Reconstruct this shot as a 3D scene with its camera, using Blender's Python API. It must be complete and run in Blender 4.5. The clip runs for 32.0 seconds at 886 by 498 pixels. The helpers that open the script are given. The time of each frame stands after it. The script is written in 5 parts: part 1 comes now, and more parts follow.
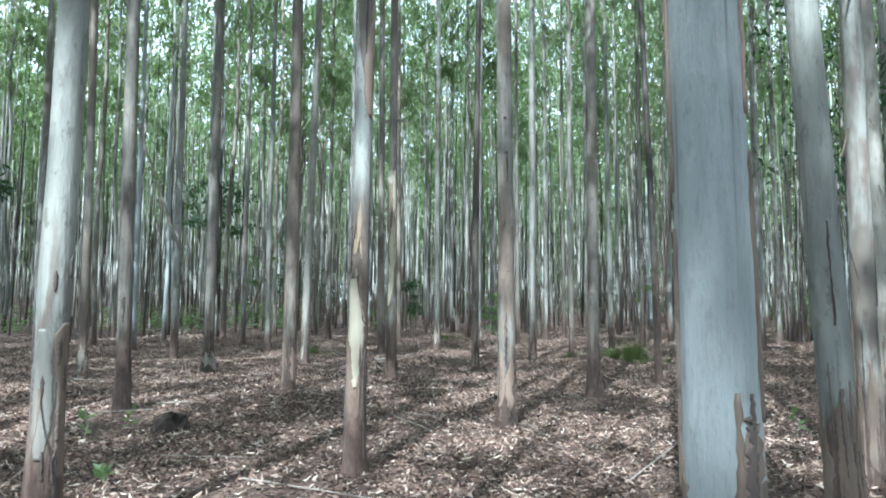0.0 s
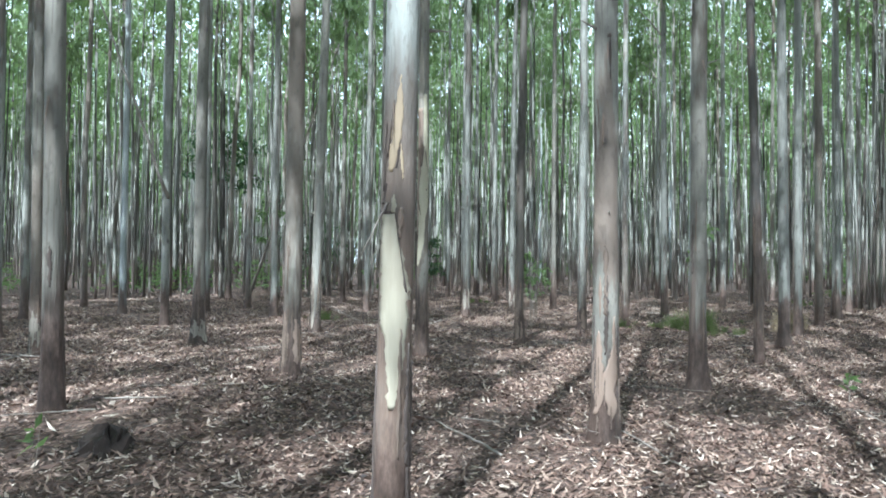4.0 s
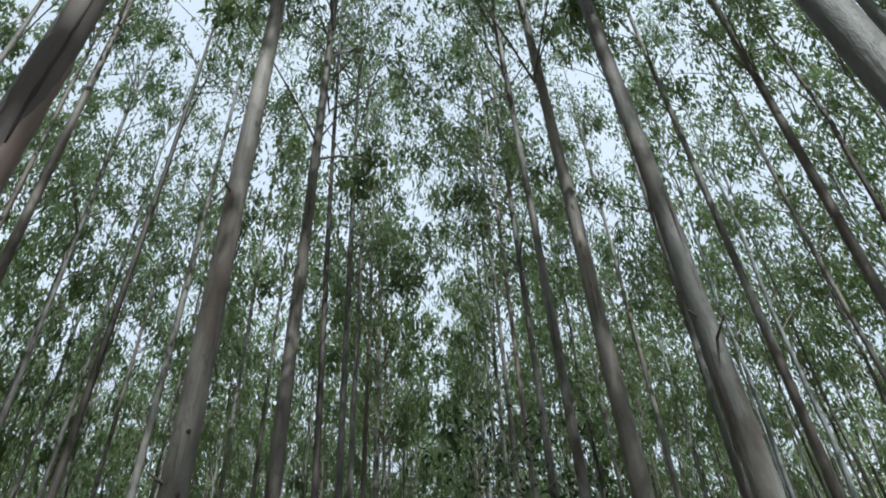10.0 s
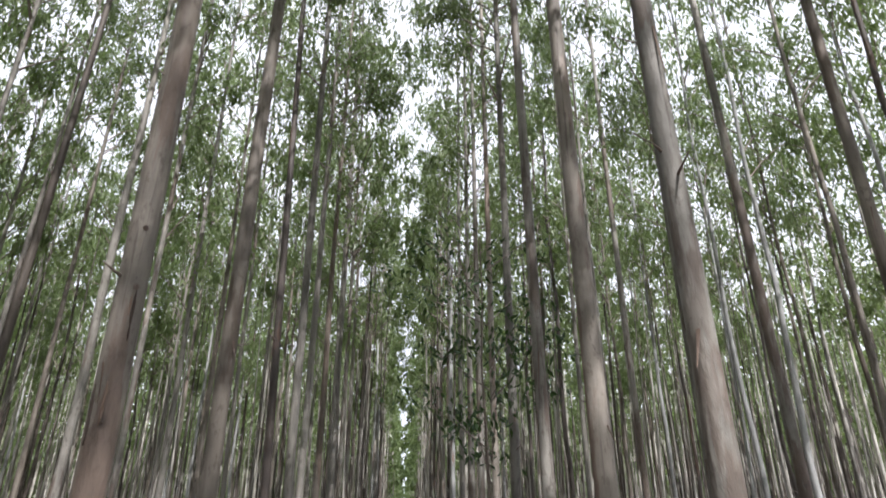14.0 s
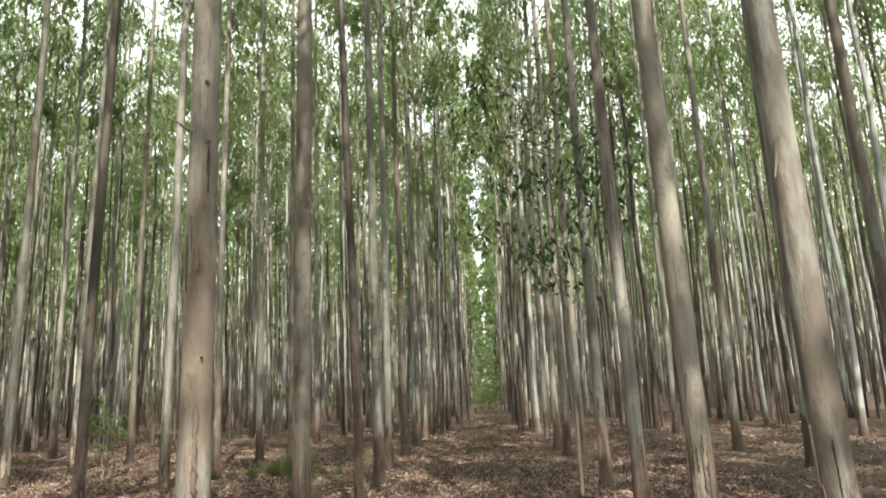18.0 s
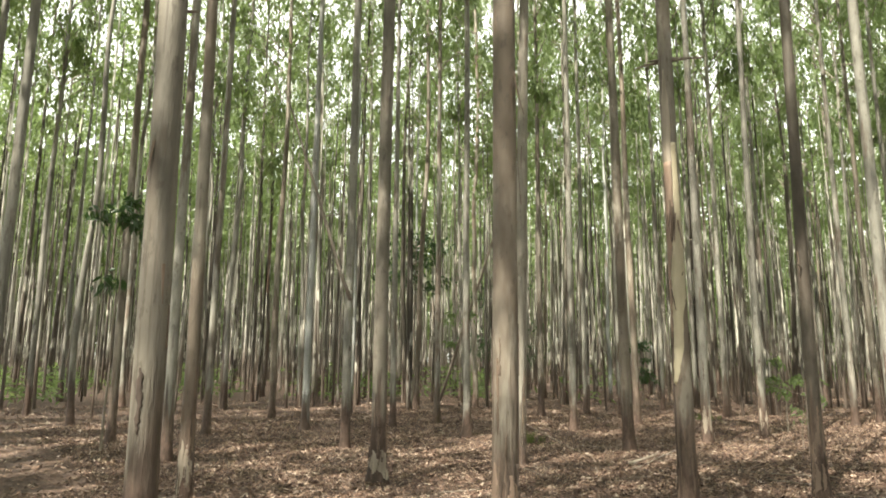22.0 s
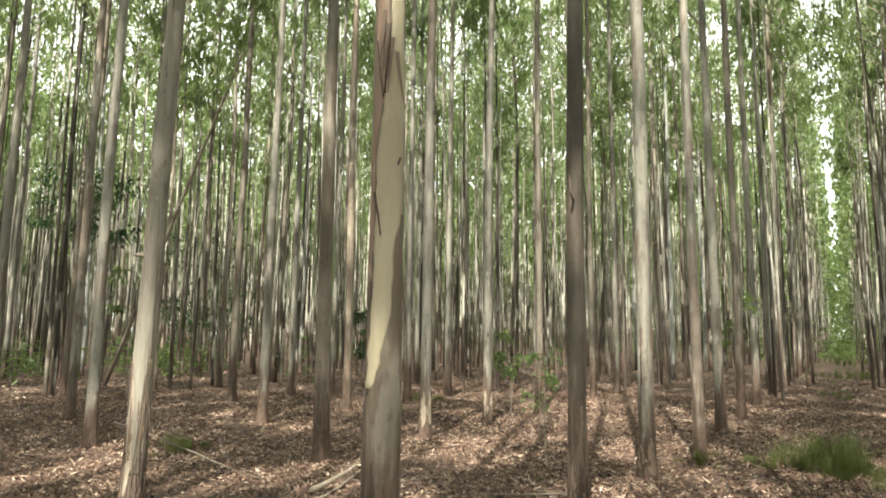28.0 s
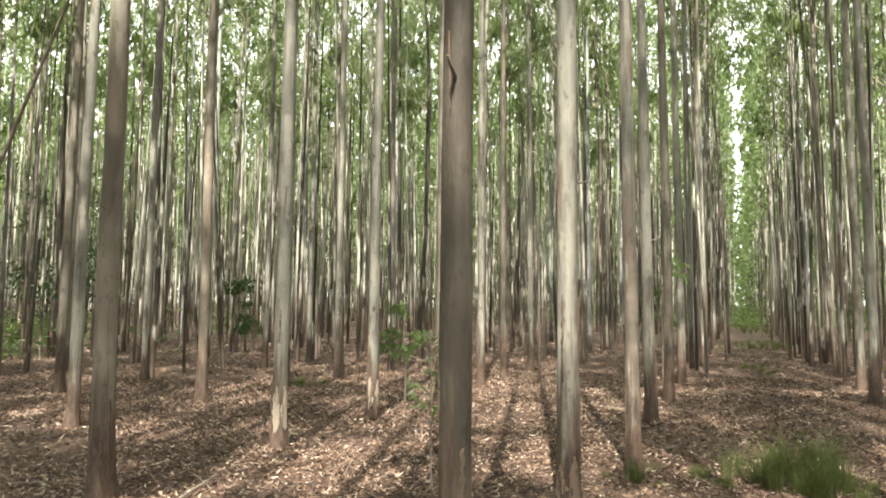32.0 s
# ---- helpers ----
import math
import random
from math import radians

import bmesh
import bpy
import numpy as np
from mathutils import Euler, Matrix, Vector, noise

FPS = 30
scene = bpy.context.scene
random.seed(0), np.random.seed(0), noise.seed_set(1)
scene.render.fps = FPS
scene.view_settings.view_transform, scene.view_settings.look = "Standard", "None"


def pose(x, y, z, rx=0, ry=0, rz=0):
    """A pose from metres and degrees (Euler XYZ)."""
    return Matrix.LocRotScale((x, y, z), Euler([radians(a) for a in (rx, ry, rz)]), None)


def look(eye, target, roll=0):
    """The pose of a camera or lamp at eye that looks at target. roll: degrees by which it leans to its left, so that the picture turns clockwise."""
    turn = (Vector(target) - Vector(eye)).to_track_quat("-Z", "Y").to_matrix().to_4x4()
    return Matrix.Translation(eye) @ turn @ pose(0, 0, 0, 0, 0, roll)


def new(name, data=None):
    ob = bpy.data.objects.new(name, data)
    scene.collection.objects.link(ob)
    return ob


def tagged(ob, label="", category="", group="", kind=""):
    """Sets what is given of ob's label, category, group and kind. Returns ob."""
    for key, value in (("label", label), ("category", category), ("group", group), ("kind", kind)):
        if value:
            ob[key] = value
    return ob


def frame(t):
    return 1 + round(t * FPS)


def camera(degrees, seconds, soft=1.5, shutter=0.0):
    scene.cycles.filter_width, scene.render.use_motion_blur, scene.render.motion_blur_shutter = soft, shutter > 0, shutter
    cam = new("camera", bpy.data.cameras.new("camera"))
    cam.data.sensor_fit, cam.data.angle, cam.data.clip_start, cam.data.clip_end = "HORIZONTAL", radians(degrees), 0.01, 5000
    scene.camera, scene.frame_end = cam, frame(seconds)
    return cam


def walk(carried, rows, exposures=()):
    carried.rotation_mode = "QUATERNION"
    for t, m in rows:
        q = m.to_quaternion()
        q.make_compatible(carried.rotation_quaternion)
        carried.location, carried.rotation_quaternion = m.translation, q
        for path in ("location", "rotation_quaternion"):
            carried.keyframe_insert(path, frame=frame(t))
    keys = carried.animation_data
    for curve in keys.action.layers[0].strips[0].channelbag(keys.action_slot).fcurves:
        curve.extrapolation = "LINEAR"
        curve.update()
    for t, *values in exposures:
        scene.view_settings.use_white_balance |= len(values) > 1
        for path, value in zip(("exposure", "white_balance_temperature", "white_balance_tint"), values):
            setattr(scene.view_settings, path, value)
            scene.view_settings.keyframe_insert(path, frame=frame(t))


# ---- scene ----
cam = camera(67.1, 32.0, soft=1.85)
PATH = [
    (0, (0.006, 0.004, 1.392), (-1.170, 1.614, 1.553), 0.2),
    (0.5, (-0.198, 0.280, 1.343), (-1.421, 1.852, 1.515), 0.4),
    (1, (-0.354, 0.520, 1.347), (-1.714, 1.976, 1.525), 0.8),
    (1.5, (-0.599, 0.687, 1.297), (-1.992, 2.119, 1.400), 1.4),
    (2, (-0.940, 0.922, 1.333), (-2.159, 2.507, 1.415), 0.9),
    (2.5, (-1.118, 1.093, 1.327), (-2.278, 2.724, 1.312), 0.3),
    (4.5, (-2.061, 2.017, 1.373), (-3.346, 3.548, 1.465), 0.6),
    (5, (-2.321, 2.307, 1.366), (-3.741, 3.706, 1.528), -0.2),
    (5.5, (-2.458, 2.444, 1.413), (-3.940, 3.768, 1.627), 0.0),
    (6, (-2.566, 2.483, 1.452), (-3.754, 4.057, 1.784), -0.8),
    (6.5, (-2.584, 2.442, 1.501), (-3.600, 4.105, 1.950), -2.4),
    (7, (-2.530, 2.466, 1.578), (-3.440, 4.133, 2.204), -3.0),
    (7.5, (-2.528, 2.483, 1.563), (-3.262, 4.142, 2.406), -2.9),
    (8, (-2.420, 2.508, 1.561), (-2.884, 4.162, 2.587), -4.0),
    (8.5, (-2.406, 2.503, 1.573), (-2.640, 4.125, 2.720), -5.2),
    (9, (-2.290, 2.494, 1.573), (-2.321, 4.062, 2.814), -6.3),
    (9.5, (-2.261, 2.487, 1.583), (-2.235, 4.029, 2.857), -4.8),
    (10, (-2.248, 2.496, 1.591), (-2.215, 4.026, 2.880), -3.2),
    (10.5, (-2.229, 2.497, 1.591), (-2.194, 4.000, 2.910), -2.2),
    (11, (-2.225, 2.486, 1.592), (-2.172, 4.010, 2.885), -0.9),
    (11.5, (-2.208, 2.489, 1.588), (-2.105, 4.067, 2.813), -0.2),
    (12, (-2.196, 2.497, 1.564), (-2.053, 4.157, 2.670), -0.0),
    (12.5, (-2.196, 2.503, 1.566), (-2.054, 4.249, 2.533), -0.1),
    (13, (-2.198, 2.525, 1.573), (-2.064, 4.316, 2.453), 0.4),
    (13.5, (-2.177, 2.554, 1.570), (-2.063, 4.358, 2.425), 0.5),
    (14, (-2.157, 2.567, 1.572), (-2.058, 4.373, 2.423), -0.0),
    (14.5, (-2.135, 2.565, 1.583), (-2.049, 4.373, 2.434), -0.4),
    (16.5, (-2.124, 2.545, 1.615), (-2.108, 4.363, 2.448), -2.4),
    (17, (-2.126, 2.566, 1.572), (-2.130, 4.444, 2.259), -2.0),
    (17.5, (-2.135, 2.583, 1.537), (-2.167, 4.510, 2.072), -2.3),
    (18, (-2.151, 2.579, 1.510), (-2.261, 4.533, 1.924), -2.4),
    (18.5, (-2.181, 2.561, 1.519), (-2.499, 4.494, 1.926), -2.4),
    (19, (-2.258, 2.527, 1.526), (-2.894, 4.376, 1.949), -2.7),
    (19.5, (-2.417, 2.511, 1.527), (-3.433, 4.192, 1.905), -1.5),
    (20, (-2.740, 2.586, 1.529), (-3.909, 4.160, 1.928), -2.4),
    (20.5, (-2.997, 2.630, 1.510), (-4.275, 4.116, 1.913), -1.9),
    (21, (-3.278, 2.856, 1.520), (-4.713, 4.197, 1.895), -0.9),
    (21.5, (-3.510, 3.036, 1.555), (-5.059, 4.245, 1.926), 0.3),
    (22, (-3.860, 3.231, 1.506), (-5.434, 4.417, 1.846), 0.4),
    (22.5, (-4.212, 3.316, 1.532), (-5.686, 4.620, 1.881), -1.1),
    (23, (-4.372, 3.495, 1.524), (-5.785, 4.880, 1.818), -2.0),
    (23.5, (-4.569, 3.867, 1.537), (-5.854, 5.367, 1.851), -1.5),
    (24, (-4.680, 4.136, 1.611), (-5.840, 5.736, 1.922), -0.8),
    (24.5, (-4.839, 4.417, 1.560), (-5.762, 6.162, 1.882), -0.6),
    (26.5, (-5.432, 5.736, 1.561), (-6.149, 7.584, 1.832), -0.8),
    (27, (-5.673, 6.022, 1.586), (-6.447, 7.851, 1.824), -0.4),
    (27.5, (-5.814, 6.180, 1.615), (-6.712, 7.953, 1.835), 0.4),
    (28, (-5.890, 6.490, 1.579), (-6.900, 8.197, 1.839), 0.7),
    (28.5, (-5.932, 6.770, 1.623), (-6.965, 8.457, 1.920), 1.0),
    (29, (-6.059, 7.083, 1.578), (-6.937, 8.860, 1.844), 0.9),
    (29.5, (-6.242, 7.425, 1.623), (-6.967, 9.275, 1.845), 0.0),
    (30, (-6.271, 7.741, 1.607), (-6.990, 9.599, 1.776), -1.2),
    (30.5, (-6.217, 8.060, 1.679), (-6.909, 9.927, 1.846), -0.9),
    (31, (-6.270, 8.352, 1.660), (-6.929, 10.235, 1.799), 0.2),
    (31.5, (-6.450, 8.697, 1.656), (-7.121, 10.575, 1.792), 0.3),
    (32, (-6.577, 8.958, 1.661), (-7.377, 10.783, 1.832), 0.4),
]
walk(cam, [(t, look(eye, target, roll)) for t, eye, target, roll in PATH],
     [(0, 1.6, 4900, -3), (4.7, 1.6, 4950, -1), (6, 1.6, 4700, -5), (7, 1.32, 4780, -4), (8, 0.68, 4850, -3), (9, 0.16, 5250, 2), (11, -0.14, 5480, 7), (12, -0.03, 5600, 14), (14, 0.7, 5950, 16),
      (17, 0.97, 6350, 8), (18.5, 1.45, 6650, 2), (22, 1.55, 6950, 3), (24, 1.58, 6900, 2), (29, 1.63, 6850, 3), (32, 1.72, 6800, 4)])

# ---- light ----
SUN_AZ, SUN_EL = 163.0, 52.0            # degrees from +y towards +x, and up
world = bpy.data.worlds.new("sky")
scene.world = world
world.use_nodes = True
wn = world.node_tree.nodes
sky = wn.new("ShaderNodeTexSky")
sky.sky_type, sky.sun_disc = "NISHITA", False
sky.sun_elevation, sky.sun_rotation = radians(SUN_EL), radians(SUN_AZ)
sky.air_density, sky.dust_density, sky.ozone_density = 1.0, 3.0, 1.0
haze = wn.new("ShaderNodeMix")           # thin bright cloud over most of the sky
haze.data_type = "RGBA"
veil = wn.new("ShaderNodeTexNoise")
veil.inputs["Scale"].default_value, veil.inputs["Detail"].default_value = 2.2, 5.0
thick = wn.new("ShaderNodeMapRange")
for slot, value in ((1, 0.3), (2, 0.6), (3, 0.8), (4, 1.0)):
    thick.inputs[slot].default_value = value
world.node_tree.links.new(veil.outputs[0], thick.inputs[0])
world.node_tree.links.new(thick.outputs[0], haze.inputs[0])
world.node_tree.links.new(sky.outputs[0], haze.inputs[6])
haze.inputs[7].default_value = (6.95, 7.0, 7.1, 1)
world.node_tree.links.new(haze.outputs[2], wn["Background"].inputs[0])
wn["Background"].inputs[1].default_value = 0.132
sun = new("sun", bpy.data.lights.new("sun", "SUN"))
sun.data.energy, sun.data.angle, sun.data.color = 5.0, radians(0.6), (1.0, 0.94, 0.84)
sun.rotation_euler = (radians(90 - SUN_EL), 0, radians(180 - SUN_AZ))


# ---- materials ----
def material(name):
    m = bpy.data.materials.new(name)
    m.use_nodes = True
    t = m.node_tree
    t.nodes.clear()
    out = t.nodes.new("ShaderNodeOutputMaterial")
    return m, t, out


def node(t, kind, **sets):
    n = t.nodes.new("ShaderNode" + kind)
    for k, v in sets.items():
        if k == "op":
            n.operation = v
        else:
            n.inputs[k].default_value = v
    return n


def ramp(t, fac, stops):
    n = t.nodes.new("ShaderNodeValToRGB")
    e = n.color_ramp.elements
    while len(e) < len(stops):
        e.new(0.5)
    for el, (pos, col) in zip(e, stops):
        el.position, el.color = pos, (*col, 1)
    t.links.new(fac, n.inputs[0])
    return n.outputs[0]


def mixed(t, fac, a, b):
    n = t.nodes.new("ShaderNodeMix")
    n.data_type = "RGBA"
    for value, slot in ((fac, 0), (a, 6), (b, 7)):
        if isinstance(value, (int, float)):
            n.inputs[slot].default_value = value
        elif isinstance(value, tuple):
            n.inputs[slot].default_value = (*value, 1)
        else:
            t.links.new(value, n.inputs[slot])
    return n.outputs[2]


def noise_at(t, coords, scale, detail=4.0, rough=0.6, stretch=(1, 1, 1), shift=None):
    mp = t.nodes.new("ShaderNodeMapping")
    mp.inputs["Scale"].default_value = stretch
    t.links.new(coords, mp.inputs[0])
    if shift is not None:
        t.links.new(shift, mp.inputs["Location"])
    n = node(t, "TexNoise", Scale=scale, Detail=detail, Roughness=rough)
    t.links.new(mp.outputs[0], n.inputs["Vector"])
    return n.outputs[0]


def span(t, value, lo, hi):
    n = t.nodes.new("ShaderNodeMapRange")
    n.inputs[1].default_value, n.inputs[2].default_value = lo, hi
    t.links.new(value, n.inputs[0])
    return n.outputs[0]


def maths(t, op, a, b):
    n = t.nodes.new("ShaderNodeMath")
    n.operation = op
    for k, v in enumerate((a, b)):
        if isinstance(v, (int, float)):
            n.inputs[k].default_value = v
        else:
            t.links.new(v, n.inputs[k])
    return n.outputs[0]


def seam_at(t, co, sh):
    return noise_at(t, co, 11.0, 5, 0.65, (1, 1, 0.3), sh)


def bark(name, pale, mid, brown, peel, stocking, wander=3.2, foot_cols=((0.05, 0.034, 0.027), (0.115, 0.08, 0.062), (0.2, 0.148, 0.118)), skin=0.45, flecks=0.5, worn=0.85):
    """Smooth gum bark: vertical streaks, patches of peeling, a rough brown stocking at the foot."""
    m, t, out = material(name)
    co = t.nodes.new("ShaderNodeTexCoord").outputs["Object"]
    info = t.nodes.new("ShaderNodeObjectInfo").outputs["Random"]
    shift = t.nodes.new("ShaderNodeCombineXYZ")
    for k in range(3):
        t.links.new(maths(t, "MULTIPLY", info, 37.0 + 11 * k), shift.inputs[k])
    sh = shift.outputs[0]
    streak = noise_at(t, co, 9.0, 5, 0.6, (1, 1, 0.07), sh)
    patch = noise_at(t, co, 3.0, 5, 0.65, (1, 1, 0.16), sh)
    fine = noise_at(t, co, 60.0, 4, 0.7, (1, 1, 0.25), sh)
    col = ramp(t, span(t, streak, 0.3, 0.7), [(0.0, mid), (0.5, pale), (1.0, tuple(0.75 * a + 0.25 * b for a, b in zip(pale, mid)))])
    pf = span(t, maths(t, "ADD", patch, maths(t, "MULTIPLY", maths(t, "SUBTRACT", info, 0.5), 0.16)), 0.62 - peel * 0.3, 0.66 - peel * 0.3)
    col = mixed(t, pf, col, brown)
    sep = t.nodes.new("ShaderNodeSeparateXYZ")
    t.links.new(co, sep.inputs[0])
    height = maths(t, "ADD", sep.outputs[2], maths(t, "MULTIPLY", maths(t, "SUBTRACT", streak, 0.5), wander))
    foot = maths(t, "SUBTRACT", 1.0, span(t, height, stocking - 0.1, stocking + 0.25))
    rough_bark = ramp(t, span(t, noise_at(t, co, 22.0, 5, 0.7, (1, 1, 0.12), sh), 0.3, 0.7),
                      list(zip((0.0, 0.5, 1.0), foot_cols)))
    col = mixed(t, foot, col, rough_bark)
    low = maths(t, "ADD", sep.outputs[2], maths(t, "ADD", maths(t, "MULTIPLY", maths(t, "SUBTRACT", seam_at(t, co, sh), 0.5), 1.1), maths(t, "MULTIPLY", maths(t, "SUBTRACT", info, 0.5), 0.5)))
    collar = maths(t, "MULTIPLY", maths(t, "SUBTRACT", 1.0, span(t, low, 0.5, 0.66)), worn)
    crust = ramp(t, span(t, noise_at(t, co, 30.0, 5, 0.7, (1, 1, 0.3), sh), 0.32, 0.68), [(0.0, (0.036, 0.021, 0.016)), (0.5, (0.082, 0.05, 0.038)), (1.0, (0.155, 0.102, 0.079))])
    col = mixed(t, maths(t, "MULTIPLY", span(t, fine, 0.52, 0.72), 0.4), col, (0.12, 0.1, 0.085))
    cloud = noise_at(t, co, 1.7, 4, 0.6, (1, 1, 0.45), sh)
    col = mixed(t, maths(t, "MULTIPLY", span(t, cloud, 0.42, 0.68), 0.5), col, tuple(0.62 * c for c in mid))
    bare = noise_at(t, co, 2.3, 4, 0.55, (1, 1, 0.3), sh)
    col = mixed(t, maths(t, "MULTIPLY", maths(t, "MULTIPLY", span(t, bare, 0.53, 0.6), maths(t, "SUBTRACT", 1.0, foot)), skin), col, tuple(min(0.48, 1.5 * c) for c in pale))
    fleck = noise_at(t, co, 16.0, 4, 0.65, (1, 1, 0.4), sh)
    col = mixed(t, maths(t, "MULTIPLY", span(t, fleck, 0.57, 0.64), flecks), col, tuple(0.55 * c for c in brown))
    seam = noise_at(t, co, 26.0, 3, 0.5, (1, 1, 0.035), sh)
    col = mixed(t, maths(t, "MULTIPLY", span(t, seam, 0.6, 0.68), 0.55), col, (0.085, 0.066, 0.055))
    col = mixed(t, collar, col, crust)
    knots = node(t, "TexVoronoi", Scale=3.2)
    mp = t.nodes.new("ShaderNodeMapping")
    mp.inputs["Scale"].default_value = (1, 1, 0.5)
    t.links.new(co, mp.inputs[0])
    t.links.new(sh, mp.inputs["Location"])
    t.links.new(mp.outputs[0], knots.inputs["Vector"])
    col = mixed(t, maths(t, "SUBTRACT", 1.0, span(t, knots.outputs["Distance"], 0.05, 0.1)), col, (0.1, 0.08, 0.07))
    hue = t.nodes.new("ShaderNodeHueSaturation")
    t.links.new(span(t, info, -0.25, 1.4), hue.inputs["Value"])
    hue.inputs["Value"].default_value = 1.0
    val = t.nodes.new("ShaderNodeMapRange")
    val.inputs[3].default_value, val.inputs[4].default_value = 0.8, 1.15
    t.links.new(info, val.inputs[0])
    t.links.new(val.outputs[0], hue.inputs["Value"])
    t.links.new(col, hue.inputs["Color"])
    bs = node(t, "BsdfPrincipled", Roughness=0.62)
    t.links.new(hue.outputs[0], bs.inputs["Base Color"])
    bump = node(t, "Bump", Strength=0.7, Distance=0.02)
    t.links.new(maths(t, "ADD", maths(t, "ADD", maths(t, "MULTIPLY", fine, 0.4), maths(t, "MULTIPLY", fleck, 0.5)), maths(t, "ADD", patch, maths(t, "MULTIPLY", foot, maths(t, "MULTIPLY", streak, 1.6)))), bump.inputs["Height"])
    t.links.new(bump.outputs[0], bs.inputs["Normal"])
    t.links.new(bs.outputs[0], out.inputs[0])
    return m


GREY = bark("grey_gum_bark", (0.262, 0.25, 0.22), (0.145, 0.136, 0.119), (0.15, 0.118, 0.096), 0.2, 0.75)
PALE = bark("pale_gum_bark", (0.4, 0.41, 0.4), (0.27, 0.275, 0.268), (0.26, 0.19, 0.155), 0.0, 0.3, skin=0.12, flecks=0.12, worn=0.6)
BROWN = bark("brown_gum_bark", (0.22, 0.195, 0.162), (0.128, 0.11, 0.089), (0.145, 0.112, 0.087), 0.35, 0.95, skin=0.35)
UMBER = bark("umber_gum_bark", (0.085, 0.071, 0.056), (0.048, 0.039, 0.031), (0.062, 0.048, 0.037), 0.3, 1.2)
DARK = bark("dark_gum_bark", (0.09, 0.074, 0.064), (0.045, 0.038, 0.034), (0.11, 0.064, 0.045), 0.25, 2.0)
ROSE = bark("rose_gum_bark", (0.31, 0.278, 0.236), (0.195, 0.172, 0.145), (0.225, 0.17, 0.135), 0.28, 0.25)
HALF = bark("half_shed_gum_bark", (0.42, 0.41, 0.375), (0.31, 0.295, 0.265), (0.25, 0.185, 0.15), 0.05, 2.15, 1.1,
            ((0.1, 0.066, 0.048), (0.165, 0.11, 0.082), (0.225, 0.158, 0.12)))


def plain(name, a, b, scale=14.0, stretch=(1, 1, 0.1), rough=0.6, strength=0.4, island=0.0):
    m, t, out = material(name)
    co = t.nodes.new("ShaderNodeTexCoord").outputs["Object"]
    n = noise_at(t, co, scale, 5, 0.65, stretch)
    col = mixed(t, span(t, n, 0.3, 0.7), a, b)
    if island:
        g = t.nodes.new("ShaderNodeNewGeometry")
        hue = node(t, "HueSaturation")
        val = t.nodes.new("ShaderNodeMapRange")
        val.inputs[3].default_value, val.inputs[4].default_value = 1 - island, 1 + island
        t.links.new(g.outputs["Random Per Island"], val.inputs[0])
        t.links.new(val.outputs[0], hue.inputs["Value"])
        t.links.new(col, hue.inputs["Color"])
        col = hue.outputs[0]
    bs = node(t, "BsdfPrincipled", Roughness=rough)
    t.links.new(col, bs.inputs["Base Color"])
    bump = node(t, "Bump", Strength=strength, Distance=0.006)
    t.links.new(n, bump.inputs["Height"])
    t.links.new(bump.outputs[0], bs.inputs["Normal"])
    t.links.new(bs.outputs[0], out.inputs[0])
    return m


WOOD = plain("bare_wood", (0.3, 0.215, 0.14), (0.41, 0.31, 0.205), 9.0, (1, 1, 0.06), 0.5, 0.15)
PEEL = plain("peeling_bark", (0.2, 0.142, 0.108), (0.11, 0.08, 0.063), 18.0, (1, 1, 0.1), 0.75, 0.6)
FLESH = plain("rose_bark", (0.3, 0.21, 0.16), (0.22, 0.158, 0.122), 7.0, (1, 1, 0.1), 0.6, 0.3)
CRACK = plain("dark_cracked_bark", (0.06, 0.045, 0.04), (0.11, 0.08, 0.065), 18.0, (1, 1, 0.2), 0.85, 0.6)
LOOSE = plain("loose_grey_bark", (0.2, 0.165, 0.143), (0.125, 0.098, 0.083), 10.0, (1, 1, 0.08), 0.7, 0.5)
TWIG = plain("dead_wood", (0.30, 0.255, 0.215), (0.16, 0.13, 0.11), 30.0, (1, 1, 1), 0.8, 0.5)


def stem_material():
    """Far stems: each one of its own tone, brown at the foot and mottled upwards, with sun flecks put into the colour.
    """
    m, t, out = material("trunk_bark")
    co = t.nodes.new("ShaderNodeTexCoord").outputs["Object"]
    rnd = t.nodes.new("ShaderNodeNewGeometry").outputs["Random Per Island"]
    sep = t.nodes.new("ShaderNodeSeparateXYZ")
    t.links.new(co, sep.inputs[0])
    col = ramp(t, rnd, [(0.0, (0.03, 0.024, 0.02)), (0.48, (0.085, 0.071, 0.058)), (0.68, (0.26, 0.245, 0.218)), (1.0, (0.58, 0.56, 0.51))])
    blotch = noise_at(t, co, 1.1, 4, 0.6, (1, 1, 0.35))
    col = mixed(t, maths(t, "MULTIPLY", span(t, blotch, 0.45, 0.65), 0.7), col, (0.1, 0.077, 0.06))
    # pale patches, like shed bark, painted in to stand for sun flecks
    shed = noise_at(t, co, 1.7, 3, 0.55, (1, 1, 0.45))
    col = mixed(t, maths(t, "MULTIPLY", span(t, shed, 0.54, 0.62), 0.8), col, (0.58, 0.555, 0.49))
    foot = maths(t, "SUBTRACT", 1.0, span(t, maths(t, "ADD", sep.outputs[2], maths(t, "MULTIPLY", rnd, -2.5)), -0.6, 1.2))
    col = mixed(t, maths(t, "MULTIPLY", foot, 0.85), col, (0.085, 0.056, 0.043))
    bs = node(t, "BsdfPrincipled", Roughness=0.75)
    t.links.new(col, bs.inputs["Base Color"])
    t.links.new(bs.outputs[0], out.inputs[0])
    return m


STEM = stem_material()


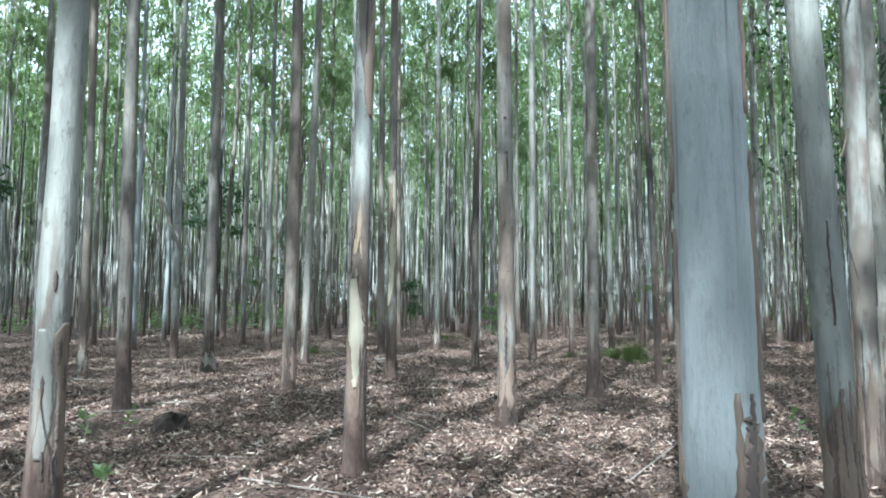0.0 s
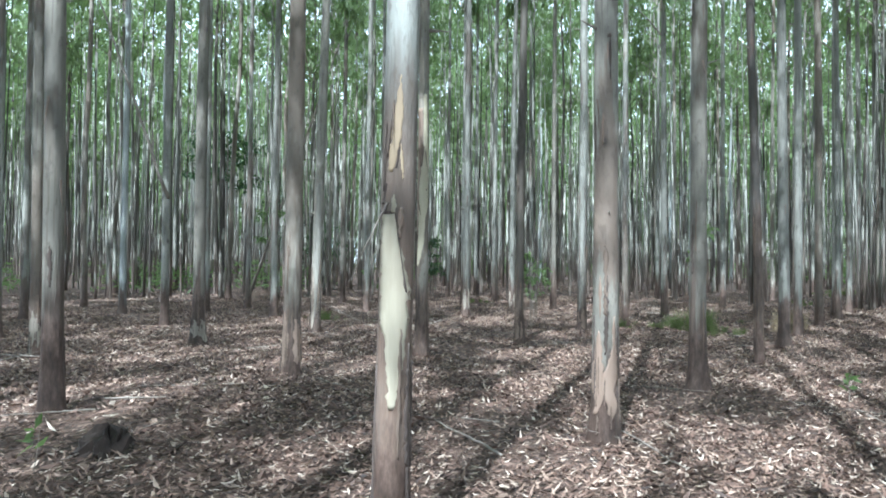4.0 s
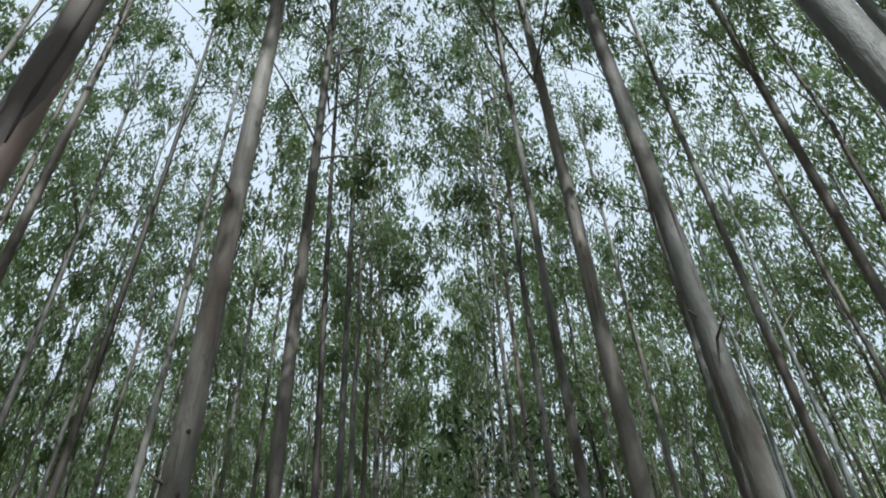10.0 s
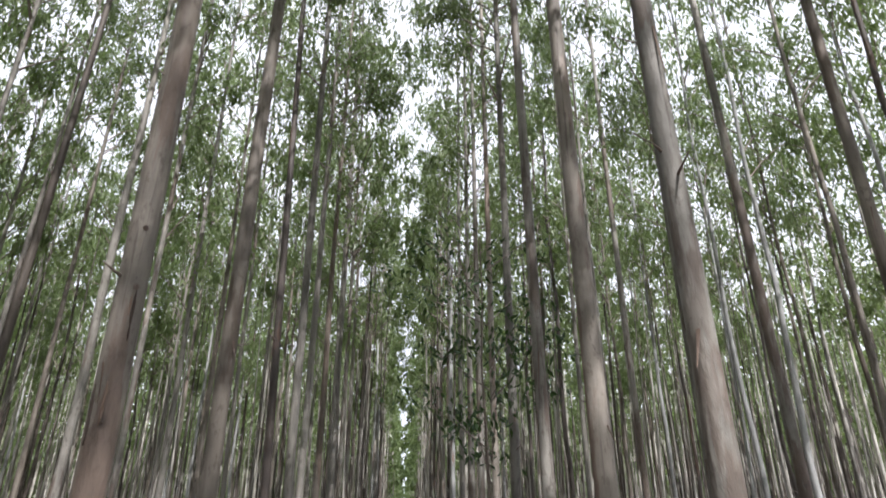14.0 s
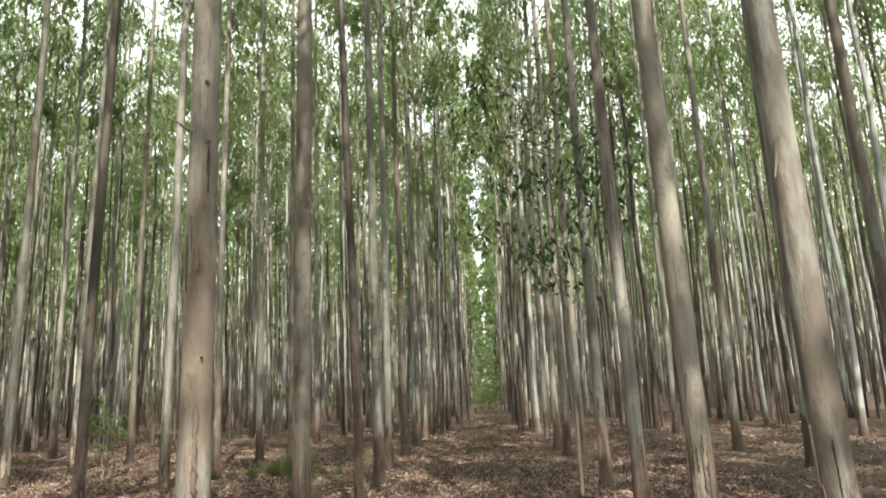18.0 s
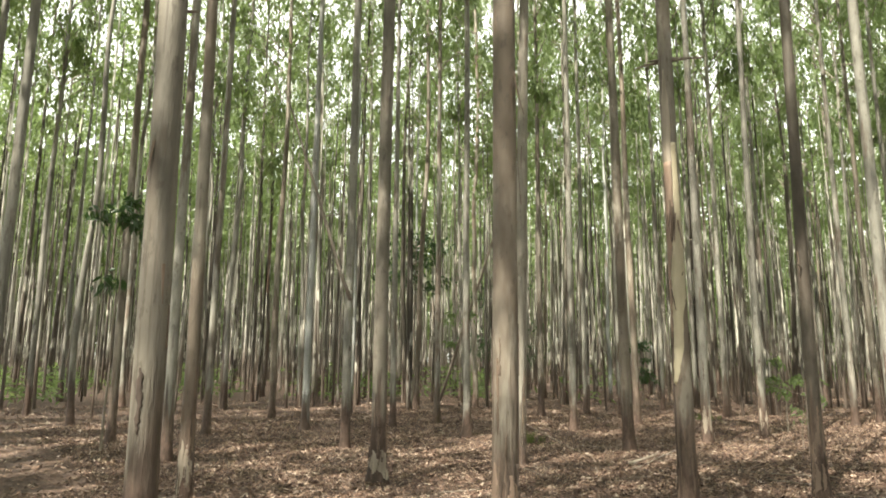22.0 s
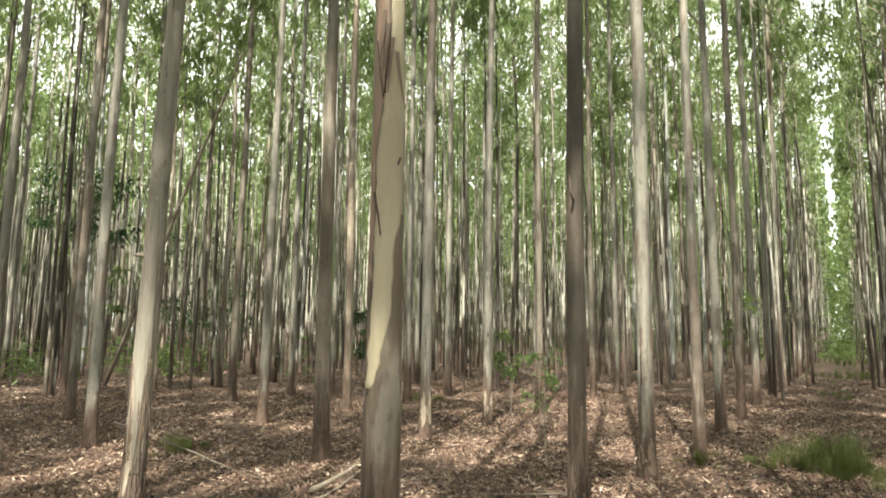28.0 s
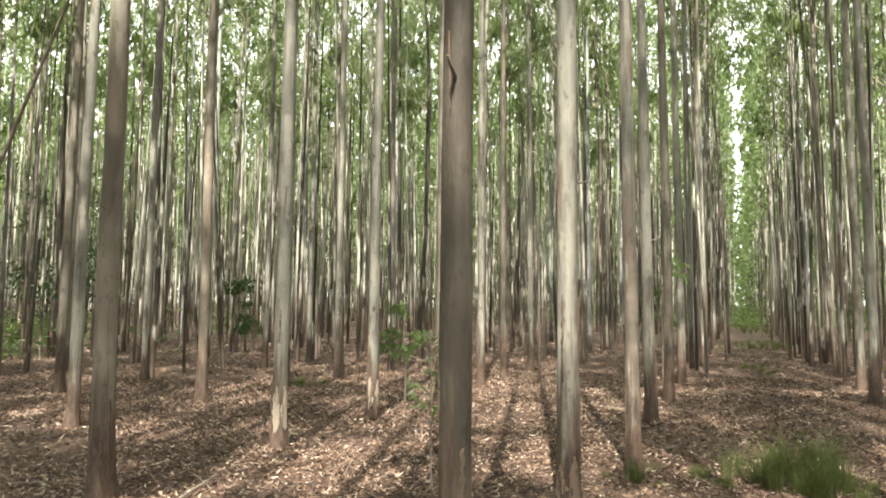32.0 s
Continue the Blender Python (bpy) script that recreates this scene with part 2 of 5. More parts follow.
def leaf_material(name, dark, light, through_col, gloss=0.45, lo=0.35, hi=0.55):
    m, t, out = material(name)
    g = t.nodes.new("ShaderNodeNewGeometry")
    info = t.nodes.new("ShaderNodeObjectInfo").outputs["Random"]
    co = t.nodes.new("ShaderNodeTexCoord").outputs["Object"]
    rnd = maths(t, "ADD", maths(t, "MULTIPLY", g.outputs["Random Per Island"], 0.75), maths(t, "MULTIPLY", info, 0.25))
    n = noise_at(t, co, 0.9, 2, 0.5)
    col = mixed(t, maths(t, "ADD", maths(t, "MULTIPLY", rnd, 0.7), maths(t, "MULTIPLY", span(t, n, 0.35, 0.65), 0.3)), dark, light)
    bs = node(t, "BsdfPrincipled", Roughness=gloss)
    t.links.new(col, bs.inputs["Base Color"])
    tr = node(t, "BsdfTranslucent")
    t.links.new(mixed(t, rnd, through_col, tuple(c * 1.5 for c in through_col)), tr.inputs[0])
    mx = t.nodes.new("ShaderNodeMixShader")
    mx.inputs[0].default_value = hi
    t.links.new(bs.outputs[0], mx.inputs[1])
    t.links.new(tr.outputs[0], mx.inputs[2])
    t.links.new(mx.outputs[0], out.inputs[0])
    return m


LEAF = leaf_material("gum_leaves", (0.048, 0.076, 0.035), (0.215, 0.27, 0.13), (0.265, 0.355, 0.118), 0.4, hi=0.42)
SHRUB = leaf_material("shrub_leaves", (0.02, 0.045, 0.02), (0.045, 0.08, 0.03), (0.06, 0.12, 0.03), 0.35, hi=0.35)
GRASS = leaf_material("grass_blades", (0.055, 0.072, 0.03), (0.175, 0.19, 0.078), (0.165, 0.205, 0.062), 0.5)
HERB = leaf_material("herb_leaves", (0.06, 0.095, 0.04), (0.14, 0.19, 0.08), (0.18, 0.255, 0.08), 0.5)


def litter_material():
    m, t, out = material("leaf_litter")
    g = t.nodes.new("ShaderNodeNewGeometry")
    col = ramp(t, g.outputs["Random Per Island"], [(0.0, (0.03, 0.017, 0.013)), (0.35, (0.094, 0.052, 0.037)), (0.65, (0.175, 0.107, 0.079)), (0.86, (0.3, 0.208, 0.158)), (1.0, (0.53, 0.435, 0.355))])
    bs = node(t, "BsdfPrincipled", Roughness=0.7)
    t.links.new(col, bs.inputs["Base Color"])
    t.links.new(bs.outputs[0], out.inputs[0])
    return m


LITTER = litter_material()


def ground_material():
    m, t, out = material("forest_floor")
    co = t.nodes.new("ShaderNodeTexCoord").outputs["Object"]
    vor = node(t, "TexVoronoi", Scale=36.0, Randomness=1.0)
    warp = t.nodes.new("ShaderNodeMapping")
    warp.inputs["Scale"].default_value = (1, 0.55, 1)
    t.links.new(co, warp.inputs[0])
    t.links.new(warp.outputs[0], vor.inputs["Vector"])
    pieces = ramp(t, vor.outputs["Color"], [(0.15, (0.032, 0.019, 0.014)), (0.45, (0.08, 0.047, 0.034)), (0.75, (0.145, 0.09, 0.067)), (0.95, (0.27, 0.195, 0.15))])
    big = noise_at(t, co, 0.35, 4, 0.6)
    mid = noise_at(t, co, 2.2, 5, 0.65)
    col = mixed(t, maths(t, "MULTIPLY", span(t, mid, 0.45, 0.7), 0.55), pieces, (0.07, 0.045, 0.034))
    col = mixed(t, maths(t, "MULTIPLY", span(t, big, 0.5, 0.7), 0.35), col, (0.13, 0.078, 0.056))
    bs = node(t, "BsdfPrincipled", Roughness=0.85)
    t.links.new(col, bs.inputs["Base Color"])
    bump = node(t, "Bump", Strength=0.9, Distance=0.03)
    t.links.new(maths(t, "ADD", vor.outputs["Distance"], mid), bump.inputs["Height"])
    t.links.new(bump.outputs[0], bs.inputs["Normal"])
    t.links.new(bs.outputs[0], out.inputs[0])
    return m


FLOOR = ground_material()

# ---- mesh helpers ----
rng = np.random.default_rng(7)


def mesh_of(name, verts, faces, mat, smooth=False):
    """A mesh from an (n, 3) array of points and an (m, 3 or 4) array of faces."""
    verts, faces = np.asarray(verts, np.float32), np.asarray(faces, np.int32)
    me = bpy.data.meshes.new(name)
    me.vertices.add(len(verts))
    me.vertices.foreach_set("co", verts.ravel())
    k = faces.shape[1]
    me.loops.add(faces.size)
    me.loops.foreach_set("vertex_index", faces.ravel())
    me.polygons.add(len(faces))
    me.polygons.foreach_set("loop_start", np.arange(0, faces.size, k, dtype=np.int32))
    me.polygons.foreach_set("loop_total", np.full(len(faces), k, np.int32))
    me.polygons.foreach_set("use_smooth", np.full(len(faces), smooth))
    me.materials.append(mat)
    me.update()
    me.validate()
    return me


SKIN = {"bark_flake", "bark_strip", "bark_split", "bark_flap", "bark_scar", "loose_bark", "hanging_bark", "torn_patch", "wound", "shed_side", "knot", "branch_stub"}
STEM_OF = {}


def part(name, me, parent, label=""):
    """One mesh under a thing; what belongs to the bark of a tree goes under its trunk."""
    ob = new(name, me)
    ob.parent = STEM_OF.get(parent.name, parent) if name in SKIN else parent
    if name == "trunk":
        STEM_OF[parent.name] = ob
    return tagged(ob, label)


def join(pieces):
    """Several (verts, faces) with equal face sizes as one."""
    vs, fs, n = [], [], 0
    for v, f in pieces:
        vs.append(v)
        fs.append(np.asarray(f) + n)
        n += len(v)
    return np.concatenate(vs), np.concatenate(fs)


def tube(centres, radii, sides, cap=True):
    """Quads round a line of centres; the last ring is drawn to a point when cap is set."""
    c, r = np.asarray(centres, float), np.asarray(radii, float)
    n = len(c)
    ahead = np.gradient(c, axis=0)
    ahead /= np.linalg.norm(ahead, axis=1)[:, None] + 1e-9
    ref = np.where(np.abs(ahead[:, 2:3]) > 0.8, np.array([[1.0, 0, 0]]), np.array([[0, 0, 1.0]]))
    u = np.cross(ahead, ref)
    u /= np.linalg.norm(u, axis=1)[:, None] + 1e-9
    w = np.cross(ahead, u)
    a = np.arange(sides) * 2 * np.pi / sides
    if r.ndim == 1:
        r = np.repeat(r[:, None], sides, 1)
    v = c[:, None] + r[:, :, None] * (np.cos(a)[None, :, None] * u[:, None] + np.sin(a)[None, :, None] * w[:, None])
    i, k = np.meshgrid(np.arange(n - 1), np.arange(sides), indexing="ij")
    f = np.stack([i * sides + k, i * sides + (k + 1) % sides, (i + 1) * sides + (k + 1) % sides, (i + 1) * sides + k], -1).reshape(-1, 4)
    v = v.reshape(-1, 3)
    if cap:
        v = np.concatenate([v, c[-1:] + ahead[-1:] * r[-1].max() * 0.6, c[:1]])
        t0, top, foot = (n - 1) * sides, len(v) - 2, len(v) - 1
        ks = np.arange(0, sides - 1, 2) if sides % 2 == 0 else np.arange(sides)
        if sides % 2 == 0:
            f = np.concatenate([f, np.stack([t0 + ks, t0 + ks + 1, t0 + (ks + 2) % sides, np.full(len(ks), top)], -1),
                                np.stack([(ks + 2) % sides, ks + 1, ks, np.full(len(ks), foot)], -1)])
    return v, f


def ground_height(x, y):
    swell = 0.16 * np.exp(-((x + 8.3) ** 2 + (y - 5.6) ** 2) / 14.0)
    return swell + 0.02 * np.sin(x * 1.3 + 0.7 * y) + 0.015 * np.sin(y * 2.1 - x * 0.6) + 0.012 * np.sin(3.7 * x + 2.9 * y)


# ---- trees ----
HEIGHT = 24.0


class Trunk:
    """The line and girth of one stem, from its foot."""

    def __init__(self, r, seed, lean=(0, 0), bend=0.05, top=HEIGHT, flare=0.35, bow=(0, 0)):
        g = np.random.default_rng(seed)
        self.r, self.lean, self.top, self.flare, self.bow = r, lean, top, flare, bow
        self.ph, self.amp = g.uniform(0, 6.28, (2, 3)), g.normal(0, bend, (2, 3)) * (1.0, 0.5, 0.2)
        self.lobes = g.uniform(0, 6.28, 4)

    def centre(self, z):
        z = np.asarray(z, float)
        out = [self.lean[k] * z + self.bow[k] * z * np.abs(z) / (np.abs(z) + 6) + sum(self.amp[k][j] * (np.sin(z * w + self.ph[k][j]) - np.sin(self.ph[k][j])) for j, w in enumerate((0.35, 0.9, 2.3))) for k in (0, 1)]
        return np.stack([*out, z], -1)

    def girth(self, z, a):
        """Radius at height z in the direction a."""
        z, a = np.asarray(z, float), np.asarray(a, float)
        base = self.r * (np.clip(1 - (z - 1.4) / (self.top + 0.3), 0.01, 1.1) ** 0.72)
        foot = self.flare * np.exp(-np.clip(z, 0, None) / 0.22) * (1 + 0.35 * np.sin(3 * a + self.lobes[0]) + 0.2 * np.sin(5 * a + self.lobes[1]))
        ripple = 0.02 * np.sin(2 * a + self.lobes[2] + 0.6 * z) + 0.015 * np.sin(3 * a + self.lobes[3] - 1.7 * z) + 0.02 * np.sin(4.1 * z + self.lobes[0]) * np.exp(-z / 6)
        lumps = (0.035 * np.sin(7 * a + 9 * z + self.lobes[1]) + 0.03 * np.sin(17 * z + self.lobes[2]) * np.sin(2 * a + self.lobes[0])) * np.exp(-np.clip(z, 0, None) / 0.7)
        return base * (1 + foot + ripple + lumps)

    def surface(self, z, a, lift=0.0):
        z, a = np.broadcast_arrays(np.asarray(z, float), np.asarray(a, float))
        r = self.girth(z, a) + lift
        return self.centre(z) + np.stack([r * np.cos(a), r * np.sin(a), 0 * r], -1)

    def mesh(self, name, mat, sides=14, low=0.14):
        z = np.concatenate([[-0.08], np.arange(0, 1.2, low), np.linspace(1.2, 8, 22), np.linspace(8.6, self.top, 14)])
        a = np.arange(sides) * 2 * np.pi / sides
        v = self.surface(z[:, None], a[None])
        n = len(z)
        i, k = np.meshgrid(np.arange(n - 1), np.arange(sides), indexing="ij")
        f = np.stack([i * sides + k, i * sides + (k + 1) % sides, (i + 1) * sides + (k + 1) % sides, (i + 1) * sides + k], -1).reshape(-1, 4)
        return mesh_of(name, v.reshape(-1, 3), f, mat, True)

    def patch(self, name, z0, z1, a, half, mat, shape="lens", lift=0.003, tip=0.5, curl=0.0, rows=18, cols=6, ragged=0.0, seed=1, slant=0.0):
        """A sheet that hugs the stem between two heights; half: half its width in metres."""
        g = np.random.default_rng(seed)
        s = np.linspace(0, 1, rows)
        if shape == "lens":
            w = np.where(s < tip, 1.0, 1 - (np.clip(s - tip, 0, None) / (1 - tip)) ** 1.3) * np.minimum(1, s / 0.04 + 0.25)
        elif shape == "spindle":
            w = np.sin(np.pi * np.clip(s, 0.02, 0.985)) ** 0.7
        else:
            w = np.minimum(1, np.minimum(s, 1 - s) / 0.12 + 0.3)
        w = w * (1 + ragged * g.normal(0, 1, rows))
        e = g.normal(0, ragged * half * 0.5, rows) if ragged else np.zeros(rows)
        z = z0 + (z1 - z0) * s
        u = np.linspace(-1, 1, cols)
        ang = a + (slant * (s - 0.5) + e / self.r)[:, None] + (half / self.r) * w[:, None] * u[None]
        edge = lift * (1 - 0.75 * np.abs(u)[None] ** 3) + curl * (s[:, None] ** 3)
        top = self.surface(z[:, None], ang, edge)
        under = self.surface(z[:, None], ang, edge - max(lift, 0.003) * 1.2 - 0.002)
        n = rows * cols
        v = np.concatenate([top.reshape(-1, 3), under.reshape(-1, 3)])
        i, k = np.meshgrid(np.arange(rows - 1), np.arange(cols - 1), indexing="ij")
        f = np.stack([i * cols + k, i * cols + k + 1, (i + 1) * cols + k + 1, (i + 1) * cols + k], -1).reshape(-1, 4)
        rim = [(i * cols, (i + 1) * cols) for i in range(rows - 1)] + [((i + 1) * cols - 1 + cols, (i + 1) * cols - 1) for i in range(rows - 1)]
        rim += [(k + 1, k) for k in range(cols - 1)] + [((rows - 1) * cols + k, (rows - 1) * cols + k + 1) for k in range(cols - 1)]
        sides = np.array([(p, q, q + n, p + n) for p, q in rim])
        return mesh_of(name, v, np.concatenate([f, f[:, ::-1] + n, sides]), mat, True)


    def sheet(self, name, a, edges, mat, lift=0.0022, ragged=0.004, seed=1, rows=30, cols=9):
        """A sheet on the stem between two wandering edges; edges: (height, left, right), metres from the line at angle a."""
        g = np.random.default_rng(seed)
        e = np.array(edges, float)
        z = np.linspace(e[0, 0], e[-1, 0], rows)
        lo, hi = (np.interp(z, e[:, 0], e[:, k]) + g.normal(0, ragged, rows) for k in (1, 2))
        u = np.linspace(0, 1, cols)
        off = lo[:, None] * (1 - u) + np.maximum(hi, lo + 0.002)[:, None] * u
        ang = a + np.arcsin(np.clip(off / (self.r * 1.2), -0.999, 0.999))
        top = self.surface(z[:, None], ang, lift * (1 - 0.8 * np.abs(2 * u - 1)[None] ** 4)).reshape(-1, 3)
        under = self.surface(z[:, None], ang, -0.006).reshape(-1, 3)
        n = rows * cols
        i, k = np.meshgrid(np.arange(rows - 1), np.arange(cols - 1), indexing="ij")
        f = np.stack([i * cols + k, i * cols + k + 1, (i + 1) * cols + k + 1, (i + 1) * cols + k], -1).reshape(-1, 4)
        rim = [(i * cols, (i + 1) * cols) for i in range(rows - 1)] + [((i + 1) * cols - 1 + cols, (i + 1) * cols - 1) for i in range(rows - 1)]
        rim += [(k + 1, k) for k in range(cols - 1)] + [((rows - 1) * cols + k, (rows - 1) * cols + k + 1) for k in range(cols - 1)]
        sides = np.array([(p, q, q + n, p + n) for p, q in rim])
        return mesh_of(name, np.concatenate([top, under]), np.concatenate([f, f[:, ::-1] + n, sides]), mat, True)


def leaves(centres, length, width, droop=0.75, g=rng):
    """One pointed, slightly folded leaf at each centre."""
    n = len(centres)
    d = g.normal(0, 1, (n, 3))
    d[:, 2] = -np.abs(d[:, 2]) - droop * 1.6
    d /= np.linalg.norm(d, axis=1)[:, None]
    s = np.cross(d, g.normal(0, 1, (n, 3)))
    s /= np.linalg.norm(s, axis=1)[:, None] + 1e-9
    up = np.cross(d, s)
    ln = (length * g.uniform(0.6, 1.3, n))[:, None]
    wd = (width * g.uniform(0.7, 1.2, n))[:, None]
    c = np.asarray(centres)
    v = np.stack([c, c + d * ln * 0.45 + s * wd * 0.5, c + d * ln + up * ln * 0.12, c + d * ln * 0.45 - s * wd * 0.5], 1).reshape(-1, 3)
    f = np.arange(4 * n).reshape(-1, 4)
    return v, f


def crown_points(g, n, low, high, wide, clumps, loose=1.0):
    """Centres of leaves: limbs up the stem end in clumps, and each clump is a few dense hanging sprays with air between them."""
    z = low + (high - low) * g.beta(1.2, 1.0, clumps)
    s = (z - low) / (high - low)
    reach = wide * (0.3 + 0.9 * np.sqrt(np.clip(s, 0, 1)) * (1.05 - s) * 1.7) * g.uniform(0.2, 1.0, clumps)
    a = g.uniform(0, 6.283, clumps)
    at = np.stack([reach * np.cos(a), reach * np.sin(a), z], -1)
    sprays = 6
    tips = np.repeat(at, sprays, 0) + g.normal(0, 1, (clumps * sprays, 3)) * (0.3 * loose, 0.3 * loose, 0.3)
    weight = np.repeat(g.gamma(2.2, 1.0, clumps), sprays) * g.gamma(3.0, 1.0, clumps * sprays)
    pick = g.choice(clumps * sprays, n, p=weight / weight.sum())
    size = g.uniform(0.08, 0.19, clumps * sprays)[pick][:, None] * loose
    return at, tips[pick] + g.normal(0, 1, (n, 3)) * size * (1, 1, 1.7)


def crown_mesh(kind, n, clumps, low, length, wide=2.2):
    """Sprays of hanging leaves at the ends of limbs."""
    g = np.random.default_rng(100 + kind)
    at, pts = crown_points(g, n, low, HEIGHT + 1.0, wide, clumps)
    v, f = leaves(pts, length, length * 0.32, 1.2, g)
    limbs = []
    for p in at:
        z0 = max(p[2] - 0.55 * np.hypot(p[0], p[1]) - 0.5, low - 1.5)
        s = np.linspace(0, 1, 4)[:, None]
        line = np.array([0, 0, z0]) * (1 - s) + p * s
        line[1:3, 2] += 0.12
        limbs.append(tube(line, np.linspace(0.022, 0.006, 4), 4, cap=False))
    lv, lf = join(limbs)
    cv, cf = join([(v, f), (lv, lf)])
    me = mesh_of("crown", cv, cf, LEAF)
    me.materials.append(TWIG)
    me.polygons.foreach_set("material_index", (np.arange(len(cf)) >= len(f)).astype(np.int32))
    return me


LOWS = (8.2, 9.5, 10.5, 11.5, 9.0, 12.5, 10.0, 11.0)
CROWNS = [crown_mesh(k, 5200, 34, low, 0.188, 2.4) for k, low in enumerate(LOWS)]
OPEN = [crown_mesh(60 + k, 3300, 25, low, 0.188) for k, low in enumerate(LOWS)]
# SHADE and BARE sit mostly out of view, to block or admit the sun
SHADE = [crown_mesh(40 + k, 3000, 44, 9.0 + k, 0.34) for k in range(3)]
BARE = crown_mesh(9, 420, 9, 17.0, 0.185)
THIN = crown_mesh(8, 1500, 20, 12.5, 0.185)
FAR_CROWNS = [crown_mesh(20 + k, 1900, 34, low, 0.3, 1.95) for k, low in enumerate(LOWS)]
FAR_WIDE = [crown_mesh(30 + k, 1900, 34, low, 0.3, 2.75) for k, low in enumerate(LOWS[:4])]


def strip(trunk, g, z0, a, length, out, width, mat, name="bark_strip"):
    """A shred of bark that hangs away from the stem; its upper end still holds."""
    rows = 7
    s = np.linspace(0, 1, rows)
    z = z0 - length * s
    base = trunk.surface(z, np.full(rows, a) + s * g.uniform(-0.5, 0.5), 0.004)
    d = np.array([np.cos(a), np.sin(a), 0])
    base = base + d * (out * s ** 1.6)[:, None]
    side = np.array([-np.sin(a), np.cos(a), 0])
    wd = width * (1 - 0.75 * s)
    v = np.concatenate([base + side * wd[:, None], base - side * wd[:, None], base - side * wd[:, None] + d * 0.004, base + side * wd[:, None] + d * 0.004])
    i = np.arange(rows - 1)
    f = np.concatenate([np.stack([p * rows + i, q * rows + i, q * rows + i + 1, p * rows + i + 1], -1) for p, q in ((0, 1), (1, 2), (2, 3), (3, 0))])
    return mesh_of(name, v, f, mat)


def stub(trunk, g, z, a, length, name="branch_stub", rise=0.35, r=0.012):
    p = trunk.surface(z, a, -0.01)
    d = np.array([np.cos(a), np.sin(a), rise])
    s = np.linspace(0, 1, 5)[:, None]
    line = p + d * length * s + g.normal(0, 0.02 * length, (5, 3)) * s
    v, f = tube(line, np.linspace(r, r * 0.4, 5), 6)
    return mesh_of(name, v, f, TWIG, True)


LABELS = {"half": "eucalyptus with half-shed brown bark and pale stem above",
          "grey": "tall straight eucalyptus with smooth grey bark and drooping leaves",
          "pale": "tall eucalyptus with smooth pale bluish-grey bark",
          "brown": "tall eucalyptus with brown peeling bark on a straight stem",
          "dark": "slender eucalyptus with dark scorched-looking bark",
          "umber": "eucalyptus with dark brown bark and dry grey streaks",
          "rose": "tall eucalyptus with pinkish shedding bark"}
def shred(t, z0, z1, a, w, mat, seed, lift=0.008, name="bark_strip"):
    """A blunt, uneven length of bark, broken off at both ends."""
    q = np.random.default_rng(seed)
    zs = np.linspace(z0, z1, 6)
    drift = np.cumsum(q.normal(0, 0.14, 6)) * w
    half = w * q.uniform(0.35, 1.2, 6) * (0.6, 1, 1, 1, 1, 0.45)
    return t.sheet(name, a, [(z, m - h, m + h) for z, m, h in zip(zs, drift, half)], mat, lift, w * 0.3, seed, 22, 5)


BARKS = {"half": HALF, "grey": GREY, "pale": PALE, "brown": BROWN, "dark": DARK, "umber": UMBER, "rose": ROSE}
MADE = []


def tree(x, y, r=0.085, tone="grey", lean=(0, 0), seed=None, detail=2, label="", height=None, crown=None, bow=(0, 0)):
    """A plantation gum with its own stem, crown, limbs, shreds of bark and stubs."""
    seed = int(abs(x * 131 + y * 977)) if seed is None else seed
    g = np.random.default_rng(seed)
    root = tagged(new("eucalyptus_tree"), label or LABELS[tone], "tree", "rows of planted eucalyptus trees")
    root.location = (x, y, float(ground_height(x, y)))
    height = height or g.uniform(22, 26)
    t = Trunk(r, seed, lean, 0.008, height, g.uniform(0.3, 0.6), bow)
    part("trunk", t.mesh("trunk", BARKS[tone], 16 if detail > 1 else 10), root)
    add_crown(root, t, g, crown)
    if detail > 1:
        for k in range(4 if tone == "half" else g.integers(9, 14)):
            a = g.uniform(0, 6.28)
            z = g.uniform(0.03, 0.5) if k % 3 or tone == "half" else g.uniform(0.5, 1.5)
            z1, w, _ = z + g.uniform(0.15, 0.6), r * g.uniform(0.07, 0.3), g.normal(0, 0.1)
            part("bark_flake", shred(t, z, z1, a, w * 0.8, (PEEL, CRACK, PEEL, CRACK, PEEL)[k % 5], seed + k, 0.007, "bark_flake"), root)
        for _ in range(g.integers(2, 5)):
            part("bark_strip", strip(t, g, g.uniform(0.4, 5.5), g.uniform(0, 6.28), g.uniform(0.15, 0.5), g.uniform(0.01, 0.07), g.uniform(0.004, 0.012), PEEL), root)
        for _ in range(g.integers(2, 5)):
            part("branch_stub", stub(t, g, g.uniform(2.2, 9), g.uniform(0, 6.28), g.uniform(0.04, 0.2)), root)
    MADE.append((x, y))
    return root, t, g


def add_crown(root, t, g, crown=None):
    top = t.centre(t.top * 0.75)
    ob = part("crown", crown or CROWNS[g.integers(8)], root)
    s = t.top / HEIGHT
    ob.matrix_basis = Matrix.Translation((top[0], top[1], 0)) @ Matrix.Rotation(g.uniform(0, 6.28), 4, "Z") @ Matrix.Diagonal((s, s, s, 1))


